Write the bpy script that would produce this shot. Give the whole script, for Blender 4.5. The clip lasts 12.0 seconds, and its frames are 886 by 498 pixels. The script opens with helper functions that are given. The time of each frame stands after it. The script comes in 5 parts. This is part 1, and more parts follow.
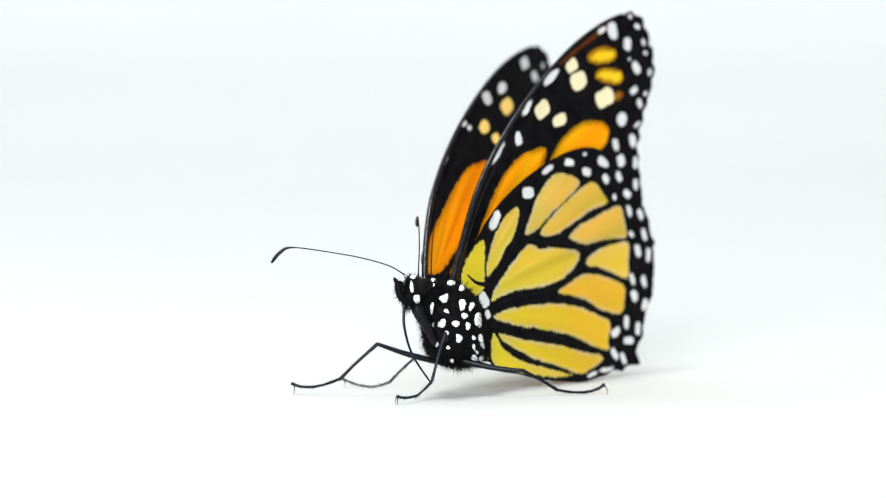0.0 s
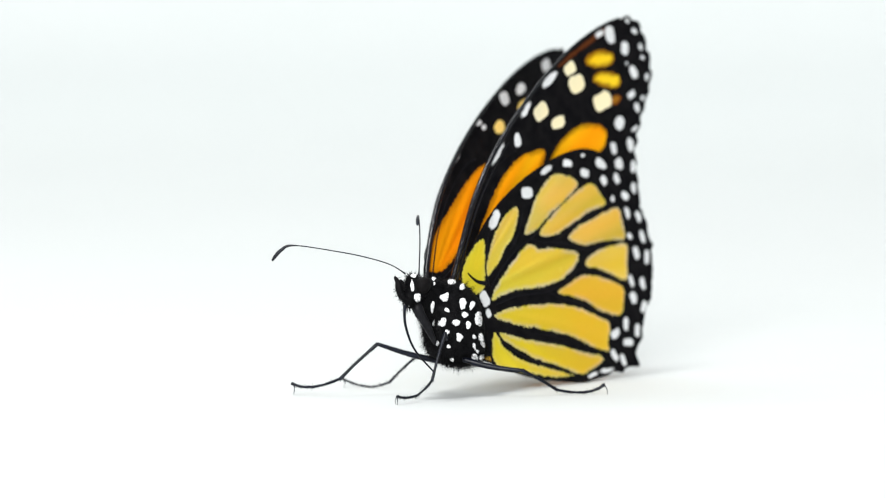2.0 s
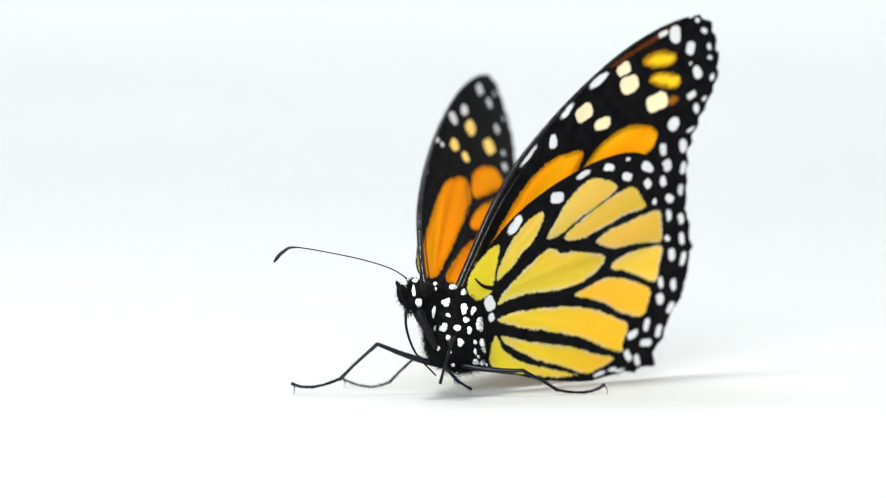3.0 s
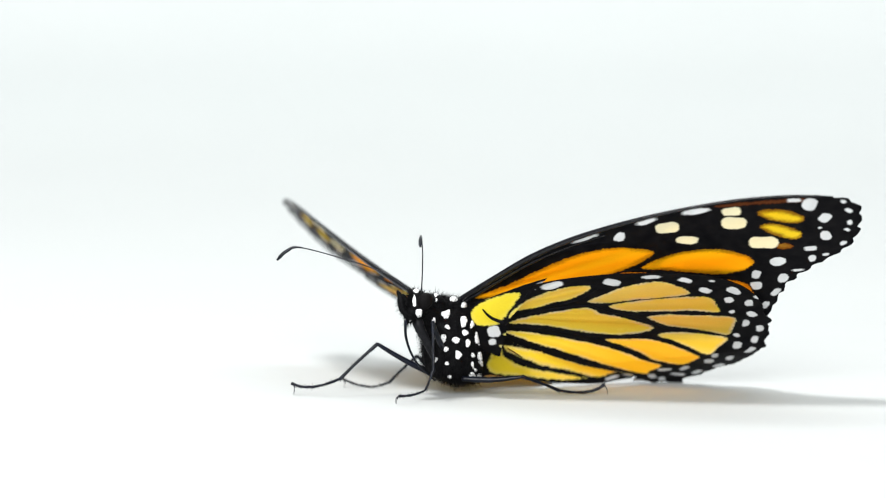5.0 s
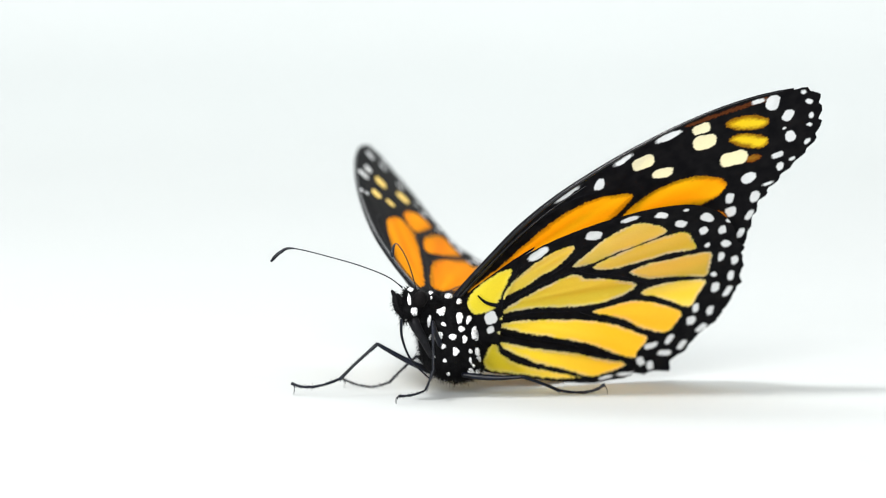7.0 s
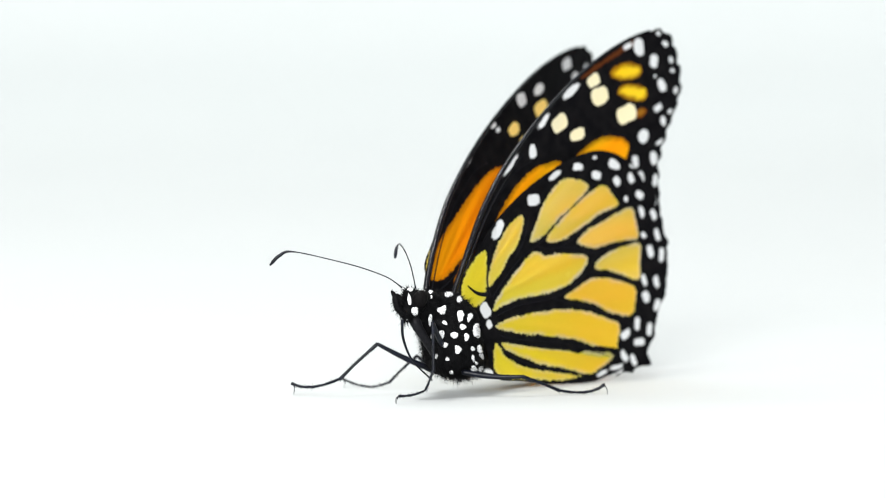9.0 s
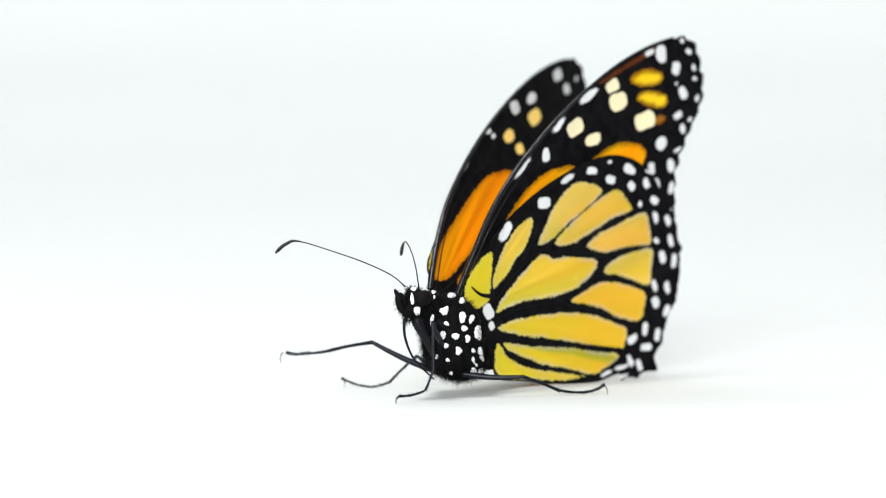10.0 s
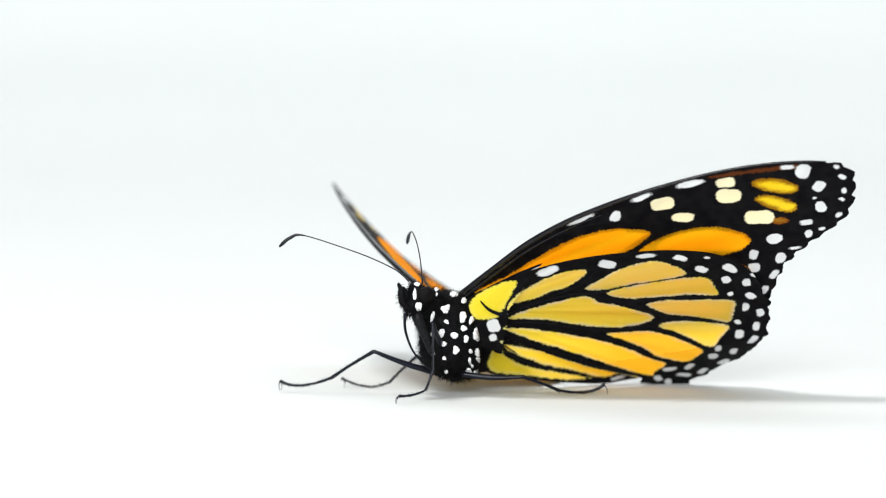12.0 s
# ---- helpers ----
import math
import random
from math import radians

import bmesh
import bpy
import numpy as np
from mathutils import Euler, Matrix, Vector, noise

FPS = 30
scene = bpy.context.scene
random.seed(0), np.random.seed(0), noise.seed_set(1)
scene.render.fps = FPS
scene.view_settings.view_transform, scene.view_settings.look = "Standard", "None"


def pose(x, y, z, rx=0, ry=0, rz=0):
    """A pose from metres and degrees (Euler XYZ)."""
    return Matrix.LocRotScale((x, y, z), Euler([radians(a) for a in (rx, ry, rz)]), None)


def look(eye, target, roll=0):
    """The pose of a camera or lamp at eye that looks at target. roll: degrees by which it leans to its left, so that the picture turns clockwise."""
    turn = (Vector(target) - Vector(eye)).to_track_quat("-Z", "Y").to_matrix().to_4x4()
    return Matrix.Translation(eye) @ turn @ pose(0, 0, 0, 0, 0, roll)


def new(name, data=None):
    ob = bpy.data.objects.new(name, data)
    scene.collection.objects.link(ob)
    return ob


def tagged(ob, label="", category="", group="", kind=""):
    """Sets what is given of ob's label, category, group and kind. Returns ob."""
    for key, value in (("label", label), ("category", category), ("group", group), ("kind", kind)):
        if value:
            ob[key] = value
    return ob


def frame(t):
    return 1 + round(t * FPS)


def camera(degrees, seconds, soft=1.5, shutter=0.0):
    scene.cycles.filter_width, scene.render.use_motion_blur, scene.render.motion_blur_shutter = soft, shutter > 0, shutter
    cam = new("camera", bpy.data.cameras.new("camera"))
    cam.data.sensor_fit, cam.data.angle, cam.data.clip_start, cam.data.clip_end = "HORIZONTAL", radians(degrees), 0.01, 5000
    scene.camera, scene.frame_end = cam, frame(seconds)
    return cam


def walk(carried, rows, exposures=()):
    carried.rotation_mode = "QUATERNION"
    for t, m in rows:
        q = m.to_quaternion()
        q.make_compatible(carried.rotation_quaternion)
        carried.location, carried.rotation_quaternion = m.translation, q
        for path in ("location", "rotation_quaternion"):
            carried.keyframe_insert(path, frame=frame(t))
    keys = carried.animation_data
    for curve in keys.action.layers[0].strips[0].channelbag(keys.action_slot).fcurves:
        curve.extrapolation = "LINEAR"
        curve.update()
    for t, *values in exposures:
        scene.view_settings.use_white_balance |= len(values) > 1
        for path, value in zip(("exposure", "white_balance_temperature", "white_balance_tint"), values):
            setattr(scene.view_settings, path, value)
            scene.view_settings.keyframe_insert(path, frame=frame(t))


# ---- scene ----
from mathutils.bvhtree import BVHTree

cam = camera(12.0, 12.0, soft=1.15)
cam.data.dof.use_dof = True
cam.data.dof.focus_distance = 0.494
cam.data.dof.aperture_fstop = 18.0
CAMERA_POSE = look((0.0, -0.49816, 0.05398), (0.0, 0.0, 0.0174))
walk(cam, [(0.0, CAMERA_POSE), (12.0, CAMERA_POSE)])

# ---- light: a white studio with one large softbox overhead and two added fill lamps ----
world = bpy.data.worlds.new("white_studio")
scene.world = world
world.use_nodes = True
sky = world.node_tree.nodes["Background"]
sky.inputs["Color"].default_value = (0.93, 0.985, 1.0, 1.0)
sky.inputs["Strength"].default_value = 0.29


def softbox(name, eye, target, width, depth, watts, colour=(1.0, 1.0, 1.0)):
    lamp = bpy.data.lights.new(name, "AREA")
    lamp.shape, lamp.size, lamp.size_y = "RECTANGLE", width, depth
    lamp.energy, lamp.color = watts, colour
    ob = new(name, lamp)
    ob.matrix_world = look(eye, target)
    return ob


softbox("overhead_softbox", (-0.15, -0.12, 0.58), (0.01, 0.0, 0.01), 0.14, 0.14, 3.7)
# unseen fill lamp, added to even out the paper behind
softbox("backdrop_fill", (0.0, 0.84, 1.15), (0.0, 1.34, 0.2), 1.7, 0.9, 24.3, (0.96, 0.99, 0.995))
# unseen fill lamp, added to brighten the wings from the camera's side
softbox("front_fill", (-0.25, -1.9, 0.7), (0.0, 0.0, 0.02), 1.1, 0.8, 68.5)
scene.view_settings.exposure = 0.0


# ---- materials ----
def material(name):
    m = bpy.data.materials.new(name)
    m.use_nodes = True
    nt = m.node_tree
    return m, nt, nt.nodes["Principled BSDF"], nt.nodes["Material Output"]


def noise_node(nt, coords, scale, detail=3.0, stretch=(1, 1, 1)):
    mapping = nt.nodes.new("ShaderNodeMapping")
    mapping.inputs["Scale"].default_value = stretch
    nt.links.new(coords, mapping.inputs["Vector"])
    n = nt.nodes.new("ShaderNodeTexNoise")
    n.inputs["Scale"].default_value = scale
    n.inputs["Detail"].default_value = detail
    nt.links.new(mapping.outputs["Vector"], n.inputs["Vector"])
    return n.outputs["Fac"]


def remap(nt, value, a, b, c=0.0, d=1.0, smooth=False):
    r = nt.nodes.new("ShaderNodeMapRange")
    r.interpolation_type = "SMOOTHSTEP" if smooth else "LINEAR"
    for key, v in (("From Min", a), ("From Max", b), ("To Min", c), ("To Max", d)):
        r.inputs[key].default_value = v
    nt.links.new(value, r.inputs["Value"])
    return r.outputs["Result"]


def maths(nt, op, a, b):
    n = nt.nodes.new("ShaderNodeMath")
    n.operation = op
    for socket, v in zip(n.inputs, (a, b)):
        if isinstance(v, (int, float)):
            socket.default_value = v
        else:
            nt.links.new(v, socket)
    return n.outputs["Value"]


def mix(nt, fac, a, b, blend="MIX"):
    n = nt.nodes.new("ShaderNodeMix")
    n.data_type, n.blend_type = "RGBA", blend
    for socket, v in ((n.inputs["Factor"], fac), (n.inputs["A"], a), (n.inputs["B"], b)):
        if isinstance(v, (int, float)):
            socket.default_value = v
        elif isinstance(v, tuple):
            socket.default_value = (*v, 1.0)
        else:
            nt.links.new(v, socket)
    return n.outputs["Result"]


def bump(nt, height, strength, distance):
    b = nt.nodes.new("ShaderNodeBump")
    b.inputs["Strength"].default_value = strength
    b.inputs["Distance"].default_value = distance
    nt.links.new(height, b.inputs["Height"])
    return b.outputs["Normal"]


def object_coords(nt):
    return nt.nodes.new("ShaderNodeTexCoord").outputs["Object"]


def wing_material(name, membrane):
    """Wing scales: black ground, coloured cells and pale spots, whose borders are carried by the mesh."""
    m, nt, bsdf, out = material(name)
    co = object_coords(nt)

    def attribute(key, socket="Fac"):
        a = nt.nodes.new("ShaderNodeAttribute")
        a.attribute_name = key
        return a.outputs[socket]

    fray = noise_node(nt, co, 3200.0, 2.0)
    fray_wide = noise_node(nt, co, 700.0, 2.0)
    wobble = maths(nt, "ADD", remap(nt, fray, 0.25, 0.75, -0.13, 0.13), remap(nt, fray_wide, 0.25, 0.75, -0.10, 0.10))
    cell_d = maths(nt, "ADD", attribute("cell_depth"), wobble)
    cell = remap(nt, cell_d, -0.13, 0.13, smooth=True)
    spot = remap(nt, maths(nt, "ADD", attribute("spot_depth"), maths(nt, "MULTIPLY", wobble, 0.4)), -0.09, 0.09, smooth=True)
    # fine rays and mottling in the coloured cells
    rays = noise_node(nt, co, 260.0, 4.0, (0.25, 2.2, 1.0))
    streak = attribute("streak")
    grain = noise_node(nt, co, 5200.0, 2.0)
    hue = mix(nt, remap(nt, maths(nt, "ADD", maths(nt, "MULTIPLY", rays, 0.4), maths(nt, "MULTIPLY", streak, 0.6)), 0.25, 0.7, 0.0, 0.7), attribute("cell_colour", "Color"), attribute("ray_colour", "Color"))
    rim = maths(nt, "MULTIPLY", remap(nt, cell_d, 0.04, 0.62, 0.85, 0.0, smooth=True), remap(nt, noise_node(nt, co, 300.0, 2.0), 0.32, 0.6))
    hue = mix(nt, 1.0, hue, remap(nt, streak, 0.0, 1.0, 1.0, 0.92), "MULTIPLY")
    edge = attribute("rim")
    pale = maths(nt, "MULTIPLY", rim, maths(nt, "MAXIMUM", edge, 0.0))
    hue = mix(nt, pale, hue, (0.86, 0.84, 0.74))
    # sooty scales creep in from the borders of the forewing's cells
    soot = maths(nt, "MULTIPLY", remap(nt, maths(nt, "ADD", cell_d, remap(nt, rays, 0.3, 0.7, -0.35, 0.35)), 0.0, 0.8, 1.0, 0.0, smooth=True), maths(nt, "MAXIMUM", maths(nt, "MULTIPLY", edge, -1.0), 0.0))
    hue = mix(nt, soot, hue, (0.16, 0.035, 0.003))
    dark = mix(nt, remap(nt, fray_wide, 0.35, 0.8), (0.0022, 0.0022, 0.003), (0.007, 0.0065, 0.007))
    colour = mix(nt, cell, dark, hue)
    colour = mix(nt, spot, colour, attribute("spot_colour", "Color"))
    colour = mix(nt, remap(nt, grain, 0.2, 0.8, 0.0, 0.09), colour, (0.0, 0.0, 0.0), "MULTIPLY")
    nt.links.new(colour, bsdf.inputs["Base Color"])
    bsdf.inputs["Roughness"].default_value = 0.62
    bsdf.inputs["Specular IOR Level"].default_value = 0.035
    pleat = bump(nt, streak, 0.7, 0.00022)
    scales = nt.nodes.new("ShaderNodeBump")
    scales.inputs["Strength"].default_value, scales.inputs["Distance"].default_value = 0.3, 0.00004
    nt.links.new(grain, scales.inputs["Height"])
    nt.links.new(pleat, scales.inputs["Normal"])
    normal = scales.outputs["Normal"]
    nt.links.new(normal, bsdf.inputs["Normal"])
    glow = nt.nodes.new("ShaderNodeBsdfTranslucent")
    # each of the two skins takes half of the colour out of the light
    thin = nt.nodes.new("ShaderNodeGamma")
    thin.inputs["Gamma"].default_value = 0.6
    nt.links.new(colour, thin.inputs["Color"])
    nt.links.new(thin.outputs["Color"], glow.inputs["Color"])
    blend = nt.nodes.new("ShaderNodeMixShader")
    coloured = maths(nt, "MAXIMUM", cell, spot)
    nt.links.new(remap(nt, maths(nt, "SUBTRACT", coloured, maths(nt, "MULTIPLY", maths(nt, "MAXIMUM", spot, attribute("opaque")), 0.65)), 0.0, 1.0, 0.02, membrane), blend.inputs["Fac"])
    nt.links.new(bsdf.outputs["BSDF"], blend.inputs[1])
    nt.links.new(glow.outputs["BSDF"], blend.inputs[2])
    nt.links.new(blend.outputs["Shader"], out.inputs["Surface"])
    return m


def plain_material(name, dark, light, scale, roughness, specular=0.5, relief=0.3, distance=0.00005, stretch=(1, 1, 1)):
    m, nt, bsdf, out = material(name)
    co = object_coords(nt)
    n = noise_node(nt, co, scale, 4.0, stretch)
    fine = noise_node(nt, co, scale * 6.0, 2.0, stretch)
    nt.links.new(mix(nt, remap(nt, n, 0.3, 0.7), dark, light), bsdf.inputs["Base Color"])
    nt.links.new(remap(nt, fine, 0.2, 0.8, roughness - 0.1, roughness + 0.12), bsdf.inputs["Roughness"])
    bsdf.inputs["Specular IOR Level"].default_value = specular
    nt.links.new(bump(nt, fine, relief, distance), bsdf.inputs["Normal"])
    return m


WING = wing_material("wing_scales", 0.66)
VEIN = plain_material("black_vein", (0.003, 0.003, 0.004), (0.006, 0.006, 0.008), 900.0, 0.5, 0.04)
COSTA_GLOSS = plain_material("glossy_leading_edge", (0.003, 0.003, 0.004), (0.008, 0.008, 0.010), 900.0, 0.12, 0.3, 0.9)
FUR = plain_material("black_fur", (0.0012, 0.0012, 0.0016), (0.0045, 0.0045, 0.005), 1500.0, 0.6, 0.06)
CHITIN = plain_material("black_chitin", (0.0008, 0.0012, 0.003), (0.0026, 0.0045, 0.011), 1400.0, 0.34, 0.2)
WHITE_SCALE = plain_material("white_scales", (0.72, 0.73, 0.74), (0.9, 0.9, 0.9), 2600.0, 0.75, 0.2, 0.6)
DUSKY = plain_material("dark_grey_chitin", (0.003, 0.003, 0.004), (0.010, 0.010, 0.012), 1400.0, 0.5, 0.12)
EYE = plain_material("compound_eye", (0.002, 0.002, 0.0025), (0.006, 0.005, 0.005), 6000.0, 0.55, 0.05, 0.5)
PAPER = plain_material("white_paper", (0.459, 0.475, 0.470), (0.472, 0.488, 0.483), 14.0, 0.8, 0.15, 0.05, 0.0001)
MM = 0.001


# ---- the setting ----
def add_backdrop():
    """One sheet of white paper: floor, cove and back."""
    bm = bmesh.new()
    profile = [(-1.6, 0.0), (-0.8, 0.0), (-0.2, 0.0), (0.2, 0.0), (0.6, 0.0), (1.1, 0.0)]
    for k in range(1, 17):
        a = math.pi / 2 * k / 16
        profile.append((1.1 + 0.45 * math.sin(a), 0.45 - 0.45 * math.cos(a)))
    profile += [(1.55, 0.9), (1.55, 1.5)]
    rows = [[bm.verts.new((x, y, z)) for x in (-1.3, -0.5, 0.0, 0.5, 1.3)] for y, z in profile]
    back = [[bm.verts.new((v.co.x, v.co.y + 0.002 * (v.co.z > 0.1), v.co.z - 0.002)) for v in row] for row in rows]
    for a, b in zip(rows, rows[1:]):
        for i in range(4):
            bm.faces.new((a[i], a[i + 1], b[i + 1], b[i]))
    for a, b in zip(back, back[1:]):
        for i in range(4):
            bm.faces.new((a[i], b[i], b[i + 1], a[i + 1]))
    mesh = bpy.data.meshes.new("backdrop")
    bm.to_mesh(mesh)
    bm.free()
    for p in mesh.polygons:
        p.use_smooth = True
    mesh.materials.append(PAPER)
    tagged(new("backdrop", mesh), "seamless white paper sweep with a smooth cove", "backdrop", kind="structure")


add_backdrop()


# ---- mesh helpers ----
def mesh_object(name, mesh, mat, parent, label=""):
    for p in mesh.polygons:
        p.use_smooth = True
    if mat:
        mesh.materials.append(mat)
    ob = new(name, mesh)
    ob.parent = parent
    return tagged(ob, label)


def part(name, bm, mat, parent, label=""):
    """Link a bmesh as one mesh object under a thing or a part."""
    mesh = bpy.data.meshes.new(name)
    bmesh.ops.recalc_face_normals(bm, faces=bm.faces)
    bm.to_mesh(mesh)
    bm.free()
    return mesh_object(name, mesh, mat, parent, label)


def spline(points, steps, closed=False):
    """Points of a smooth curve through the given ones."""
    p = np.array(points, float)
    n = len(p)
    out = []
    for i in range(n if closed else n - 1):
        if closed:
            a, b, c, d = p[(i - 1) % n], p[i], p[(i + 1) % n], p[(i + 2) % n]
        else:
            a, b, c, d = p[max(i - 1, 0)], p[i], p[i + 1], p[min(i + 2, n - 1)]
        for t in np.arange(steps) / steps:
            out.append(0.5 * (2 * b + (c - a) * t + (2 * a - 5 * b + 4 * c - d) * t * t + (3 * b - a - 3 * c + d) * t ** 3))
    if not closed:
        out.append(p[-1])
    return np.array(out)


def tube(bm, path, radii, sides=10, jitter=0.0):
    """A tapered tube with round ends along a path in metres."""
    rng = random.Random(len(path))
    path = [Vector(p) for p in path]
    rings = []
    side = None
    for i, p in enumerate(path):
        ahead = (path[min(i + 1, len(path) - 1)] - path[max(i - 1, 0)]).normalized()
        if side is None:
            side = ahead.orthogonal().normalized()
        side = (side - ahead * side.dot(ahead)).normalized()
        other = ahead.cross(side)
        r = float(radii[i]) * (1 + jitter * rng.uniform(-1, 1))
        rings.append([bm.verts.new(p + r * (math.cos(t) * side + math.sin(t) * other)) for t in (2 * math.pi * k / sides for k in range(sides))])
    for a, b in zip(rings, rings[1:]):
        for k in range(sides):
            bm.faces.new((a[k], a[(k + 1) % sides], b[(k + 1) % sides], b[k]))
    for ring, p, q in ((rings[0], path[0], path[1]), (rings[-1], path[-1], path[-2])):
        tip = bm.verts.new(p + (p - q).normalized() * (ring[0].co - p).length * 0.6)
        for k in range(sides):
            bm.faces.new((ring[k], ring[(k + 1) % sides], tip))


def blob(bm, centre, axes, semi, segments=40, rings=24, shape=None):
    """An ellipsoid with its axes turned, shaped by a function of its unit direction."""
    made = bmesh.ops.create_uvsphere(bm, u_segments=segments, v_segments=rings, radius=1.0)["verts"]
    for v in made:
        q = Vector((v.co.z, v.co.x, v.co.y))
        k = shape(q) if shape else 1.0
        v.co = Vector(centre) + axes @ Vector((q.x * semi[0], q.y * semi[1], q.z * semi[2])) * k


# ---- the wings: outlines, cells and spots in millimetres, x to the tip, y to the leading edge ----
FORE_OUTLINE = [(-0.8, 2.2), (0.4, 3.5), (4.7, 5.0), (10.4, 7.1), (15.7, 8.25), (20.6, 8.65), (25.2, 8.7), (29.7, 8.45), (34.1, 7.95), (38.3, 7.1),
                (42.4, 5.8), (45.5, 4.4), (47.7, 3.0), (48.9, 1.3), (48.8, -0.4), (47.8, -2.6), (46.5, -4.6), (45.0, -5.8), (42.9, -6.6),
                (40.2, -7.5), (37.9, -8.6), (36.0, -9.8), (34.4, -11.5), (32.9, -13.3), (31.2, -14.8), (28.6, -15.2), (22.0, -12.4),
                (14.0, -8.0), (6.0, -3.4), (0.6, 0.4)]
HIND_OUTLINE = [(-2.4, 4.2), (-2.2, 6.0), (0.9, 8.5), (3.4, 10.3), (6.2, 11.9), (9.3, 13.2), (12.5, 14.2), (15.6, 14.9), (18.8, 15.4), (22.6, 15.5),
                (25.1, 15.1), (27.7, 14.0), (29.7, 12.4), (31.3, 10.2), (32.9, 7.5), (33.5, 5.1), (33.8, 3.0), (33.9, 0.3), (33.3, -1.6), (32.7, -4.1),
                (31.2, -6.1), (29.9, -7.6), (28.8, -9.7), (27.3, -11.2), (27.2, -12.6), (25.5, -12.75), (22.6, -12.6), (18.7, -12.5), (16.0, -12.3), (12.3, -11.3),
                (7.9, -9.8), (4.7, -8.4), (0.9, -6.9), (0.1, -4.8), (-0.2, -1.3), (-1.3, 1.9)]

ORANGE, AMBER, YELLOW, BUFF, LIME, GOLD = (0.98, 0.40, 0.004), (0.97, 0.29, 0.003), (0.98, 0.88, 0.07), (0.97, 0.88, 0.23), (0.97, 0.90, 0.05), (0.98, 0.60, 0.008)
# upper side: DEEP puts the orange of light shining through into the lower cells
TAWNY, DEEP = (0.98, 0.53, 0.08), (0.98, 0.27, 0.002)
BROWN, STRAW = (0.045, 0.018, 0.009), (0.98, 0.70, 0.03)
RIPE = (0.97, 0.80, 0.08)
CREAM, PALE, SAND = (0.82, 0.75, 0.50), (0.72, 0.735, 0.74), (0.97, 0.70, 0.20)

# cells: name, colour, ray colour, pale rim, outline
FORE_UNDER = [
    ("discal", ORANGE, GOLD, -0.6, [(1.5, 2.6), (6.4, 3.4), (9.2, 4.2), (11.9, 4.8), (14.9, 5.3), (18.2, 5.25), (21.1, 4.5), (24.0, 2.4), (22.1, 1.2), (19.6, 0.6), (15.5, 0.4), (8.0, 1.1), (3.0, 1.9)]),
    ("median", ORANGE, GOLD, -0.6, [(21.6, 0.2), (24.8, 1.0), (27.6, 1.0), (30.9, 0.0), (33.4, -2.1), (34.1, -3.9), (32.7, -4.9), (30.0, -4.7), (26.9, -3.1), (23.9, -1.2)]),
    ("cubital", AMBER, ORANGE, -0.6, [(19.4, 0.1), (23.7, -2.2), (29.1, -5.4), (31.6, -7.2), (32.0, -9.0), (30.8, -10.5), (24.1, -6.5), (17.1, -1.4)]),
    ("anal", ORANGE, AMBER, -0.6, [(3.5, 0.8), (9.5, -0.2), (15.5, -1.8), (22.0, -6.0), (28.5, -10.8), (28.0, -13.0), (22.0, -11.0), (14.0, -7.0), (6.0, -2.2)]),
    ("apical", GOLD, STRAW, -0.85, [(37.6, 4.4), (39.2, 4.5), (41.4, 3.1), (42.3, 1.5), (41.6, 0.8), (39.9, 1.5), (38.2, 3.0)]),
    ("subapical", GOLD, STRAW, -0.85, [(37.0, 1.9), (38.7, 1.9), (40.3, 0.4), (41.1, -1.1), (40.0, -1.9), (38.2, -0.4)]),
    ("smear", BROWN, BROWN, -0.4, [(34.0, 7.5), (38.0, 6.5), (42.0, 5.3), (44.0, 4.4), (43.2, 4.2), (41.0, 5.0), (37.5, 6.1), (34.0, 7.1)]),
    ("smear", (0.3, 0.13, 0.01), (0.5, 0.28, 0.03), -0.85, [(37.9, -2.0), (38.9, -2.3), (39.3, -3.0), (38.5, -3.2), (37.6, -2.7)]),
]
FORE_UPPER = [
    ("discal", ORANGE, AMBER, -0.42, [(1.0, 4.2), (5.9, 5.3), (12.2, 5.4), (18.2, 5.1), (21.5, 4.2), (24.7, 2.0), (23.8, 0.5), (21.3, 0.0), (15.5, 0.5), (8.0, 1.4), (2.4, 2.3)]),
    ("median", ORANGE, AMBER, -0.42, [(24.0, 0.2), (26.9, 0.8), (30.0, -0.1), (33.7, -2.7), (34.1, -4.6), (32.4, -5.0), (27.9, -2.9), (24.0, -0.9)]),
    ("cubital", ORANGE, AMBER, -0.42, [(17.6, -1.4), (20.3, -1.0), (26.0, -2.9), (31.8, -6.4), (32.6, -8.8), (31.1, -10.3), (24.1, -6.5)]),
    ("anal", ORANGE, AMBER, -0.42, [(3.5, 0.8), (9.5, 0.0), (15.5, -1.8), (22.0, -6.0), (28.8, -10.8), (28.0, -13.0), (22.0, -11.0), (14.0, -7.0), (6.0, -2.2)]),
]
